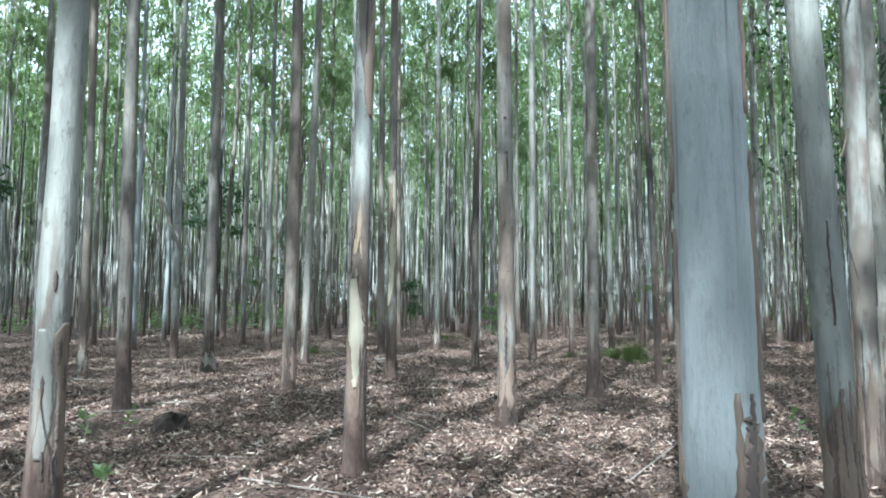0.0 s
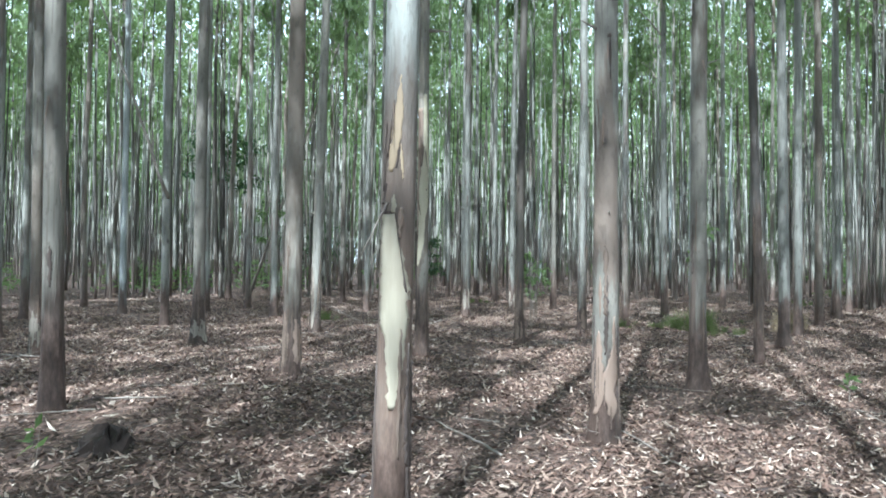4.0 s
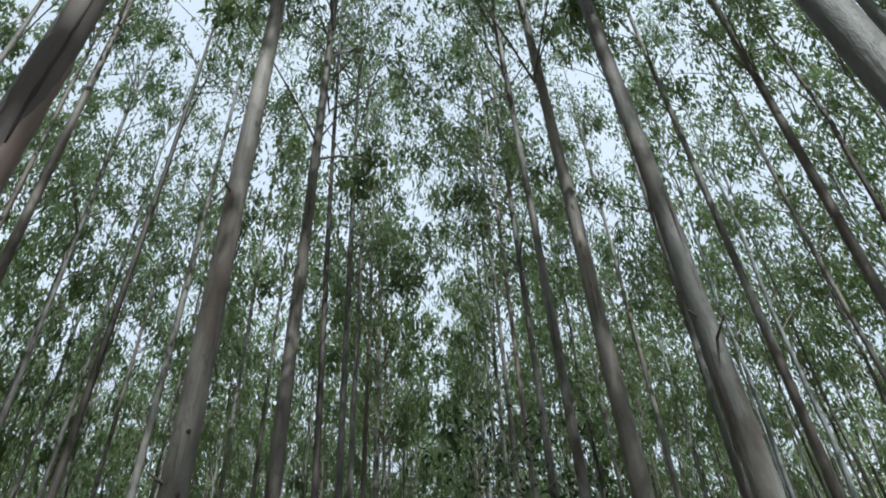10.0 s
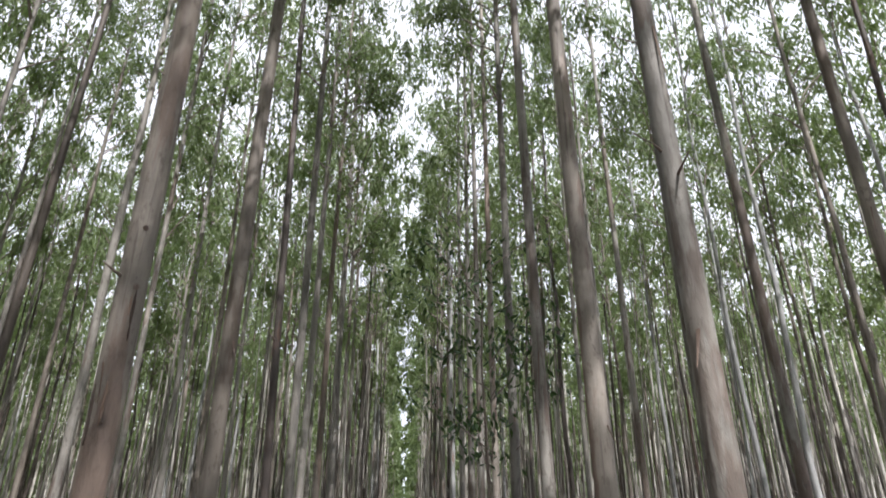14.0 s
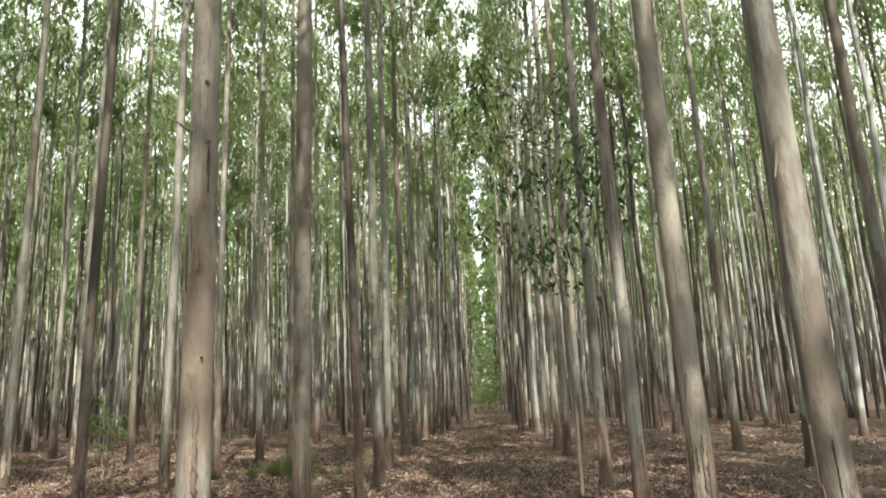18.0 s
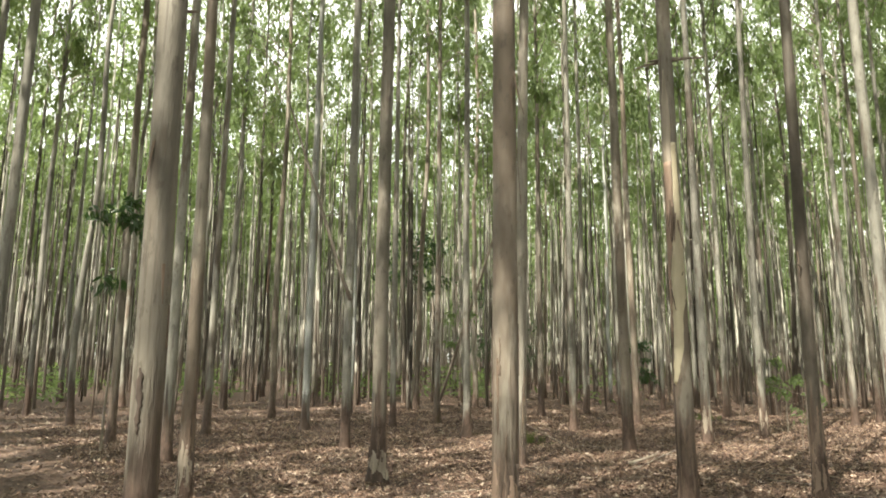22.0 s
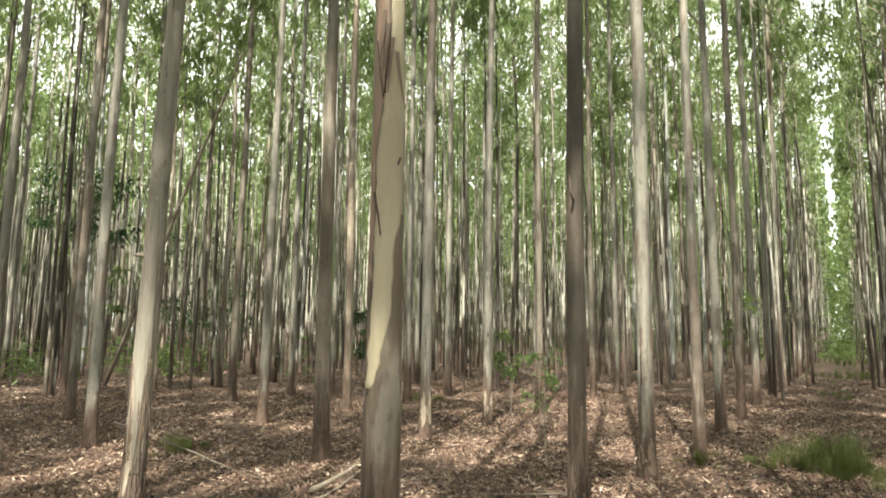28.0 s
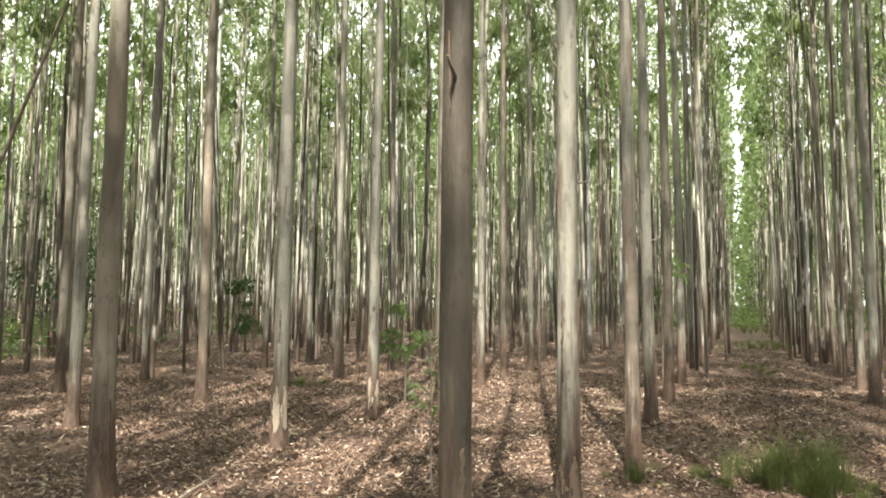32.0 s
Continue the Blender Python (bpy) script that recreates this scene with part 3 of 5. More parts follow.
# rows of the plantation: the measured stems first
# row x: {y: (radius, bark, x and y of the foot, lean, bow)}
ROW = {}
ROW[-0.45] = {
    1.92: (0.097, "pale", -0.437, 1.874, -0.0128, -0.0033, -0.0033, -0.0009),
    4.1: (0.084, "grey", -0.379, 4.010, -0.0357, -0.0034, -0.0107, -0.0008),
    6.1: (0.086, "grey", -0.409, 6.204, -0.0135, 0.0171, 0.0115, 0.0013),
    8.5: (0.100, "rose", -0.404, 8.496, -0.0179, 0.0056, 0.0090, -0.0028),
    10.6: (0.078, "grey", -0.499, 10.528, -0.0083, 0.0001, -0.0024, 0.0006),
    13.2: (0.08, "grey", -0.45, 13.2, 0, 0),
    15.6: (0.07, "rose", -0.45, 15.6, 0, 0),
    18.1: (0.08, "grey", -0.45, 18.1, 0, 0),
    20.3: (0.085, "grey", -0.45, 20.3, 0, 0),
    23.3: (0.085, "grey", -0.45, 23.3, 0, 0),
}
ROW[-3.95] = {
    1.72: (0.087, "grey", -3.935, 1.731, 0.0027, 0.0048, 0.0014, 0.0030),
    4.12: (0.080, "half", -3.874, 4.082, 0.0104, 0.0054, 0.0021, 0.0000),
    6.62: (0.096, "rose", -3.892, 6.564, 0.0015, -0.0095, -0.0017, -0.0046),
    9.1: (0.087, "brown", -3.942, 9.071, 0.0015, -0.0016, 0.0054, 0.0024),
    12.0: (0.059, "dark", -3.897, 11.722, -0.0091, -0.0051, -0.0182, -0.0053),
    14.3: (0.083, "grey", -4.033, 14.260, -0.0035, -0.0020, -0.0064, -0.0020),
    16.5: (0.08, "grey", -4.2, 16.55, 0, 0),
    19.2: (0.085, "brown", -4.18, 19.05, 0, 0),
    21.1: (0.075, "grey", -4.09, 21.42, 0, 0),
    22.8: (0.085, "grey", -4.35, 23.1, 0, 0),
    25.1: (0.085, "grey", -4.25, 25.3, 0, 0),
    29.0: (0.085, "grey", -4.24, 27.9, 0, 0),
}
ROW[-7.72] = {
    1.9: (0.085, "grey", -7.72, 1.9, 0, 0),
    4.2: (0.081, "brown", -7.628, 4.166, -0.0032, -0.0098, 0.0023, -0.0008),
    6.6: (0.093, "brown", -7.525, 6.559, 0.0008, 0.0004, 0.0014, 0.0009),
    9.07: (0.082, "brown", -7.724, 9.067, -0.0027, -0.0008, 0.0010, 0.0009),
    11.75: (0.074, "umber", -7.741, 11.759, 0.0040, 0.0019, 0.0060, 0.0036),
    14.0: (0.089, "grey", -7.869, 14.487, 0.0024, 0.0076, -0.0039, -0.0016),
    16.02: (0.069, "grey", -7.566, 16.045, -0.0002, -0.0004, 0.0051, 0.0001),
    19.25: (0.08, "grey", -7.74, 19.13, -0.005, -0.002),
    21.7: (0.085, "brown", -7.72, 21.7, 0, 0),
    24.6: (0.085, "grey", -7.72, 24.6, 0, 0),
    28.7: (0.08, "grey", -7.72, 28.7, 0, 0),
}
ROW[-11.5] = {
    3.0: (0.08, "grey", -11.5, 3.0, 0, 0),
    5.55: (0.072, "brown", -11.382, 5.502, -0.0006, -0.0094, 0.0009, -0.0021),
    7.95: (0.094, "brown", -11.279, 7.823, 0.0035, 0.0001, 0.0012, -0.0013),
    10.8: (0.095, "rose", -11.618, 10.570, 0.0134, 0.0134, 0.0006, 0.0000),
    13.1: (0.089, "brown", -11.517, 13.089, -0.0041, -0.0005, -0.0022, 0.0012),
    15.3: (0.082, "grey", -11.391, 15.311, 0.0022, 0.0019, -0.0033, -0.0011),
    17.9: (0.080, "grey", -11.578, 17.805, 0.0043, 0.0006, 0.0035, 0.0016),
    20.1: (0.08, "brown", -11.5, 20.1, 0, 0),
    22.2: (0.08, "grey", -11.5, 22.2, 0, 0),
    23.7: (0.075, "brown", -11.5, 23.7, 0, 0),
    25.9: (0.08, "grey", -11.5, 25.9, 0, 0),
    29.2: (0.08, "grey", -11.5, 29.2, 0, 0),
}
ROW[-14.9] = {
    3.9: (0.08, "grey", -14.9, 3.9, 0, 0),
    6.3: (0.078, "grey", -14.877, 6.248, -0.0010, -0.0042, 0.0002, -0.0013),
    9.4: (0.085, "grey", -14.91, 9.36, 0.001, 0.001),
    12.2: (0.08, "grey", -14.9, 12.2, 0, 0),
    15.1: (0.08, "grey", -14.87, 15.39, 0.002, 0.005),
    17.9: (0.085, "brown", -14.94, 17.86, -0.005, -0.004),
    20.1: (0.08, "grey", -14.9, 20.1, 0, 0),
    22.05: (0.085, "grey", -14.9, 22.05, 0, 0),
    24.6: (0.08, "grey", -14.9, 24.6, 0, 0),
}
ROW[-18.1] = {
    3.6: (0.08, "grey", -18.1, 3.6, 0, 0),
    6.1: (0.08, "brown", -18.1, 6.1, 0, 0),
    7.9: (0.075, "grey", -18.1, 7.9, 0, 0),
    10.1: (0.08, "pale", -18.1, 10.1, 0, 0),
    12.3: (0.075, "grey", -18.03, 12.40, -0.001, -0.002),
    13.8: (0.08, "grey", -18.1, 13.8, 0, 0),
    17.6: (0.085, "brown", -18.1, 17.6, 0, 0),
    19.55: (0.08, "grey", -18.1, 19.55, 0, 0),
    21.2: (0.07, "grey", -18.1, 21.2, 0, 0),
    23.5: (0.075, "grey", -18.1, 23.5, 0, 0),
    25.5: (0.08, "grey", -18.1, 25.5, 0, 0),
}
ROW[3.2] = {
    4.3: (0.1, "grey", 3.2, 4.3, 0, 0),
    6.9: (0.095, "grey", 3.2, 6.9, 0, 0),
    9.4: (0.09, "brown", 3.30, 9.32, 0.002, -0.002),
    11.9: (0.09, "grey", 3.27, 11.84, -0.008, 0.005),
    14.6: (0.085, "grey", 3.2, 14.6, 0, 0),
    18.0: (0.09, "grey", 3.2, 18.0, 0, 0),
    20.3: (0.08, "grey", 3.2, 20.3, 0, 0),
    22.8: (0.085, "grey", 3.2, 22.8, 0, 0),
}
KEY = {}
SPARSE = {(-7.72, 9.07), (-7.72, 6.6), (-3.95, 1.72), (-7.72, 4.2), (-3.95, 4.12)}    # thin crowns, over the sunlit gap
for rx, stems in ROW.items():
    for ry, (r, tone, tx, ty, lx, ly, *bow) in stems.items():
        near = -12 < rx < 4 and ry < 21
        thin = (rx, ry) in SPARSE
        KEY[(rx, ry)] = tree(tx, ty, r, tone, (lx, ly), bow=bow or (0, 0), detail=2 if near else 1, seed=int(abs(rx) * 100 + ry * 10), crown=THIN if thin else (FAR_WIDE[int(ry * 10) % 4] if -4.5 < rx < 0 else FAR_CROWNS[int(ry * 10) % 8]) if not near else None if -4.5 < rx < 0 else OPEN[int(ry * 10) % 8])

# the rest of the near stand
TONES = ["grey"] * 4 + ["umber"] + ["dark"] + ["brown"] * 3 + ["pale"] * 2 + ["rose"]
STEMS = []
g = np.random.default_rng(5)
for k, tone in enumerate(TONES):
    t = Trunk(0.082, 900 + k, g.normal(0, 0.006, 2), 0.05)
    STEMS.append((t, t.mesh("trunk", BARKS[tone], 9, 0.3), tone))


def shading(x, y, k):
    """Crowns added mostly out of view: dense ones to cast shade, bare ones to let the sun down."""
    return BARE if 2.5 < x < 4 and -12 < y < -4.5 else SHADE[k]


SPACE, GAP = 3.65, 2.5
near_rows = [-0.45 + SPACE * k for k in range(-9, 5)]
for rx in near_rows:
    own = min(ROW, key=lambda v: abs(v - rx))
    stems = ROW[own] if abs(own - rx) < 1.2 else {}
    rx = own if stems else rx
    lo, hi = (min(stems) - 1.3, max(stems) + 1.2) if stems else (9.0, 8.0)
    y = -7.5 + g.uniform(0, GAP)
    while y < 46:
        y += GAP * g.uniform(0.85, 1.15)
        if lo < y < hi or g.random() < 0.06:
            continue
        if y < 3.0 and -4.5 < rx < 0.5 and not stems:
            continue
        t, me, tone = STEMS[g.integers(len(STEMS))]
        root = tagged(new("eucalyptus_tree"), LABELS[tone], "tree", "rows of planted eucalyptus trees")
        root.matrix_basis = Matrix.Translation((rx + g.normal(0, 0.12), y, 0)) @ Matrix.Rotation(g.uniform(0, 6.28), 4, "Z") @ Matrix.Diagonal((*[g.uniform(0.85, 1.2)] * 2, g.uniform(0.92, 1.08), 1))
        part("trunk", me, root)
        add_crown(root, t, g, BARE if -1.0 < rx < 0.5 and -8.5 < y < -3.5 else shading(rx, y, g.integers(3)) if y < 3.5 else OPEN[g.integers(8)] if -9 < rx < 8 and -3 < y < 18 else FAR_WIDE[g.integers(4)] if -4.5 < rx < 0 else FAR_CROWNS[g.integers(8)])

# the stand beyond, as stuff, with unseen rows behind the camera for shade
def far_stand():
    g = np.random.default_rng(11)
    xs, ys = [], []
    for k in range(-62, 32):
        rx = -0.45 + SPACE * k
        y = -36.0 + g.uniform(0, GAP)
        while y < 215:
            y += GAP * g.uniform(0.85, 1.15)
            near = near_rows[0] - 1 < rx < near_rows[-1] + 1 and -9 < y < 47.5
            bearing = math.degrees(math.atan2(-(rx + 4), y + 2))
            dist = math.hypot(rx + 4, y - 4)
            if near or dist > 205 or not (-42 < bearing < 92 or dist < 45) or y < -34 or (y < -9 and not -32 < rx < 18):
                continue
            xs.append(rx + g.normal(0, 0.15))
            ys.append(y)
    return np.array(xs), np.array(ys)


fx, fy = far_stand()
fd = np.hypot(fx + 4, fy - 4)
g = np.random.default_rng(13)
pieces = []
for x, y, d in zip(fx, fy, fd):
    r = g.uniform(0.06, 0.1)
    lean = g.normal(0, 0.012, 2)
    top = g.uniform(21, 26)
    zs = np.array([-0.1, 3, 8, 14, top]) if d < 90 else np.array([-0.1, 9, top])
    c = np.stack([x + lean[0] * zs, y + lean[1] * zs, zs], -1)
    pieces.append(tube(c, r * np.clip(1 - zs / 27, 0.05, 1.2) ** 0.72, 6 if d < 90 else 4, cap=False))
for _ in range(3000):                    # thinner stems that never reached the light
    d, b = 22 + 90 * g.random() ** 0.9, math.radians(g.uniform(-40, 90))
    x = round((-4 - d * math.sin(b) + 0.45) / SPACE) * SPACE - 0.45 + g.normal(0, 0.4)
    y = 4 + d * math.cos(b)
    zs = np.array([-0.1, 4, g.uniform(8, 17)])
    lean = g.normal(0, 0.02, 2)
    pieces.append(tube(np.stack([x + lean[0] * zs, y + lean[1] * zs, zs], -1), g.uniform(0.03, 0.06) * np.array([1.1, 0.8, 0.2]), 5, cap=False))
v, f = join(pieces)
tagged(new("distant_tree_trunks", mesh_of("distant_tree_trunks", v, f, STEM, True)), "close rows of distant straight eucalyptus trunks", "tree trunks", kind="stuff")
pts, sizes = [], []
for x, y, d in zip(fx, fy, fd):
    # unseen rows behind the camera, leaved to shade the ground in front
    back = y < -7
    n = 450 if back and -1.2 < x < 0.4 and y > -10 else 800 if back else 430 if d < 60 else 180 if d < 110 else 60
    if x < -14 and math.degrees(math.atan2(-(x + 4), y - 4)) > 64:
        n = int(n * 1.7)
    low = g.uniform(8.5, 11.5) if d < 90 else g.uniform(5.0, 9.0)
    at, p = crown_points(g, n, low, 25.5, 2.1 if d < 45 else 1.9, 40 if back else 18)
    pts.append(p + (x, y, 0))
    sizes.append(np.full(n, 0.5 if back else 0.34 if d < 60 else 0.8 if d < 110 else 1.3))
n = 36000                                # the last rows close up into one green wall
d, b = g.uniform(186, 212, n), np.radians(g.uniform(-44, 94, n))
pts.append(np.stack([-4 - d * np.sin(b), 4 + d * np.cos(b), 0.4 + 13 * g.random(n)], -1))
sizes.append(np.full(n, 1.7))
pts, sizes = np.concatenate(pts), np.concatenate(sizes)
v, f = leaves(pts, sizes, sizes * 0.48, 0.7, g)
q = v.reshape(-1, 4, 3)                   # far leaves need only three corners
v = np.stack([(q[:, 0] + q[:, 1]) * 0.5, q[:, 2], (q[:, 0] + q[:, 3]) * 0.5 + (q[:, 3] - q[:, 1]) * 0.5], 1).reshape(-1, 3)
f = np.arange(len(v)).reshape(-1, 3)
tagged(new("distant_foliage", mesh_of("distant_foliage", v, f, LEAF)), "green hanging foliage of the distant eucalyptus stand", "foliage", kind="stuff")


def undergrowth():
    """Low green growth far off between the stems, and at the ends of the lanes."""
    g = np.random.default_rng(31)
    pts, size = [], []
    for _ in range(420):
        d, b = g.uniform(27, 62), math.radians(g.uniform(38, 88))
        n = 40
        p = np.array([-4 - d * math.sin(b), 3 + d * math.cos(b), 0])
        clump = p + g.normal(0, 1, (n, 3)) * (0.8, 0.8, 0.1) + np.stack([0 * np.arange(n), 0 * np.arange(n), g.uniform(0.1, g.uniform(0.5, 1.5), n)], -1)
        if math.sin(31 * b) + 0.6 * math.sin(13 * b + 1) < -0.1:      # bare stretches between the thickets
            continue
        pts.append(clump)
        size.append(np.full(n, 0.3))
    for k in range(-16, 5):                # the far ends of the lanes between the rows
        for _ in range(90 if -3 < k < 2 else 34):
            n = 48
            y = 62 + 100 * g.random()
            p = np.array([-2.27 + SPACE * k + g.normal(0, 0.8), y, 0])
            high = g.uniform(0.8, 2.5) if g.random() < 0.4 else g.uniform(0.04, 0.17) * y
            pts.append(p + g.normal(0, 1, (n, 3)) * (0.9, 1.3, 0.2) + np.stack([0 * np.arange(n), 0 * np.arange(n), g.uniform(0.2, high, n)], -1))
            size.append(np.full(n, 0.5))
    pts, size = np.concatenate(pts), np.concatenate(size)
    pts[:, 2] = np.maximum(pts[:, 2], 0.25)
    v, f = leaves(pts, size, size * 0.3, -0.4, g)
    v[:, 2] = np.maximum(v[:, 2], 0.01)
    return mesh_of("undergrowth", v, f, HERB)


tagged(new("undergrowth", undergrowth()), "bright green low undergrowth between distant trunks", "undergrowth", kind="stuff")


# ---- ground ----
def ground():
    near = np.arange(-26, 12.01, 0.2)
    xs = np.concatenate([[-1500, -400, -150, -60], near, [30, 80, 200, 600, 1500]])
    near = np.arange(-4, 34.01, 0.2)
    ys = np.concatenate([[-1500, -400, -100, -30], near, [60, 120, 300, 700, 1500]])
    X, Y = np.meshgrid(xs, ys, indexing="ij")
    inside = (X > -26) & (X < 12) & (Y > -4) & (Y < 34)
    fade = np.clip(np.minimum(np.minimum(X + 26, 12 - X), np.minimum(Y + 4, 34 - Y)) / 2, 0, 1)
    Z = np.where(inside, ground_height(X, Y) * fade + np.random.default_rng(3).normal(0, 0.006, X.shape) * fade, 0)
    n, m = X.shape
    i, k = np.meshgrid(np.arange(n - 1), np.arange(m - 1), indexing="ij")
    f = np.stack([i * m + k, (i + 1) * m + k, (i + 1) * m + k + 1, i * m + k + 1], -1).reshape(-1, 4)
    return mesh_of("ground", np.stack([X, Y, Z], -1).reshape(-1, 3), f, FLOOR, True)


tagged(new("ground", ground()), "brown forest floor covered with dry fallen leaves", "ground", kind="structure")


def litter(n, x0, x1, y0, y1, length, seed):
    g = np.random.default_rng(seed)
    x, y = g.uniform(x0, x1, n), g.uniform(y0, y1, n)
    keep = np.sin(x * 1.9 + np.sin(y * 1.3)) + np.sin(y * 2.3 + x * 0.7) + g.normal(0, 1.2, n) > -1.2
    x, y = x[keep], y[keep]
    n = len(x)
    a = g.uniform(0, 6.283, n)
    ln, wd = length * g.uniform(0.5, 1.3, n), length * 0.28 * g.uniform(0.5, 1.2, n)
    d = np.stack([np.cos(a), np.sin(a), g.normal(0, 0.3, n)], -1)
    s = np.stack([-np.sin(a), np.cos(a), g.normal(0, 0.45, n)], -1)
    c = np.stack([x, y, ground_height(x, y) + g.uniform(0.008, 0.035, n)], -1)
    bow = np.stack([0 * x, 0 * x, np.abs(g.normal(0, 0.14, n)) * ln], -1)
    v = np.stack([c - d * ln[:, None] / 2 + bow, c + s * wd[:, None] / 2, c + d * ln[:, None] / 2 + bow, c - s * wd[:, None] / 2], 1).reshape(-1, 3)
    v[:, 2] = np.maximum(v[:, 2], ground_height(v[:, 0], v[:, 1]) + 0.002)
    return v, np.arange(4 * n).reshape(-1, 4)


v, f = join([litter(310000, -13, 2, 1.0, 17, 0.066, 21), litter(110000, -17, -1, 17, 27, 0.075, 23), litter(110000, -22, -13, 5, 20, 0.075, 24), litter(120000, -30, 8, -2, 40, 0.11, 22)])
tagged(new("leaf_litter", mesh_of("leaf_litter", v, f, LITTER)), "dry brown and pale fallen eucalyptus leaves", "leaf litter", kind="stuff")


# ---- marks of single stems ----
def facing(tree_xy, eye_xy):
    return math.atan2(eye_xy[1] - tree_xy[1], eye_xy[0] - tree_xy[0])


def torn_base(key, a, high=0.8, mat=None):
    """Bark torn off in lengths near the foot: stripped wood between dark ragged shreds."""
    root, t, g = KEY[key]
    r = t.r * 1.2
    for k in range(2):
        da = (k - 0.5) * 1.3 + g.normal(0, 0.2)
        z0, z1 = g.uniform(0.08, 0.3) * high, g.uniform(0.8, 1.1) * high
        zs = np.linspace(z0, z1, 7)
        mid = g.normal(0, 0.12, 7) * r
        w = np.array([0.12, 0.4, 0.55, 0.6, 0.5, 0.3, 0.05]) * r * g.uniform(0.7, 1.15, 7)
        part("torn_patch", t.sheet("torn_patch", a + da, [(z, m - q, m + q) for z, m, q in zip(zs, mid, w)], mat or PEELED, 0.003, 0.05 * r, k + 5, 26, 7), root, "pale stripped wood")
    for k in range(11):
        z = g.uniform(0.0, 0.85) * high
        part("bark_strip", shred(t, z, z + high * g.uniform(0.12, 0.45), a + g.uniform(-1.5, 1.5), t.r * g.uniform(0.04, 0.13), CRACK if k % 2 else PEEL, k + 9 + int(100 * t.r)), root, "dark ragged shred of bark")


SHELL = plain("grey_shed_stem", (0.275, 0.252, 0.217), (0.155, 0.138, 0.117), 12.0, (1, 1, 0.1), 0.6, 0.3)
CHAR = plain("weathered_stump", (0.016, 0.011, 0.009), (0.055, 0.036, 0.028), 20.0, (1, 1, 0.5), 0.9, 0.9)
PEELED = plain("stripped_stem", (0.4, 0.345, 0.285), (0.225, 0.185, 0.15), 14.0, (1, 1, 0.08), 0.6, 0.3)
CREAM = plain("cream_stem", (0.43, 0.375, 0.285), (0.3, 0.25, 0.185), 14.0, (1, 1, 0.12), 0.55, 0.2)
SHED = plain("shed_stem", (0.47, 0.412, 0.3), (0.32, 0.278, 0.2), 6.0, (1, 1, 0.16), 0.55, 0.25)

# the gum with the long fresh wound
A = (-3.95, 4.12)
root, t, g = KEY[A]
a = facing(A, (-2.6, 2.45))
N = 1.6                                  # height of the notch above the lower wound
part("wound", t.sheet("wound", a, ((0.7, -0.02, 0.01), (0.8, -0.03, 0.036), (0.9, -0.04, 0.05), (1.02, -0.048, 0.066), (1.1, -0.085, 0.08), (1.25, -0.092, 0.082), (1.35, -0.092, 0.056), (1.47, -0.09, 0.018), (1.56, -0.086, 0.0), (N, -0.075, -0.014)), CREAM, seed=2, ragged=0.005, rows=44), root, "cream-coloured bare wood where bark was torn")
part("wound", t.sheet("wound", a, ((N + 0.191, -0.052, -0.03), (N + 0.244, -0.055, -0.014), (N + 0.348, -0.046, 0.014), (N + 0.418, -0.036, 0.016), (N + 0.487, -0.028, 0.02), (N + 0.644, 0.0, 0.004)), WOOD, 0.002, 0.003, 3), root, "narrow yellow strip of bare wood")
part("wound", t.sheet("wound", a, ((N + 0.157, 0.024, 0.03), (N + 0.235, 0.012, 0.032), (N + 0.322, 0.006, 0.014)), WOOD, 0.003, 0.002, 4, 14, 5), root, "narrow yellow strip of bare wood")
part("wound", t.sheet("wound", a, ((N + 0.00435, -0.03, -0.01), (N + 0.0435, -0.035, -0.004), (N + 0.087, -0.026, -0.016)), CREAM, 0.006, 0.003, 5, 10, 5), root, "pale lip of bark over the notch")
for k, (z0, z1, lo, hi, w) in enumerate(((N - 0.00435, N + 0.0104, -0.05, -0.05, 0.03), (N + 0.261, N + 0.522, -0.06, -0.032, 0.004), (N + 0.209, N + 0.331, -0.012, 0.006, 0.005), (N - 0.365, N + 0, 0.062, -0.012, 0.005),
                                         (N - 0.122, N, 0.012, 0.03, 0.005), (N + 0.104, N + 0.435, -0.075, -0.07, 0.004), (0.1, 0.9, -0.08, -0.086, 0.005), (0.1, 1.0, 0.083, 0.08, 0.005), (N + 0.0435, N + 0.139, -0.08, -0.06, 0.006))):
    part("bark_split", t.sheet("bark_split", a, ((z0, lo - w, lo + w), (z1, hi - w * 0.4, hi + w * 0.4)), CRACK, 0.007, 0.0015, 10 + k, 12, 4), root, "dark split edge of bark")
part("bark_flap", t.sheet("bark_flap", a, ((N - 0.113, 0.008, 0.022), (N - 0.0348, 0.006, 0.034), (N + 0.0261, 0.012, 0.03)), FLESH, 0.009, 0.003, 21, 10, 5), root, "tan flap of loosened bark")
p = t.surface(1.65, a - 0.6, 0.0)
side = np.array([-math.sin(a), math.cos(a), 0])
s_ = np.linspace(0, 1, 8)[:, None]
for k, (out, down, r) in enumerate(((-0.16, -0.36, 0.006), (-0.1, -0.3, 0.004), (-0.17, -0.2, 0.0025))):
    line = p + (out * side + np.array([math.cos(a), math.sin(a), 0]) * 0.05 + np.array([0, 0, down])) * s_ + np.array([0, 0, 0.03]) * np.sin(s_ * 3.1) * (1, 1, k + 0.4) + g.normal(0, 0.003, (8, 3)) * s_
    v, f = tube(line, np.linspace(r, r * 0.4, 8), 6)
    part("hanging_bark", mesh_of("hanging_bark", v, f, TWIG, True), root, "thin shred of bark hanging away")
up = facing(A, (-2.25, 2.5))
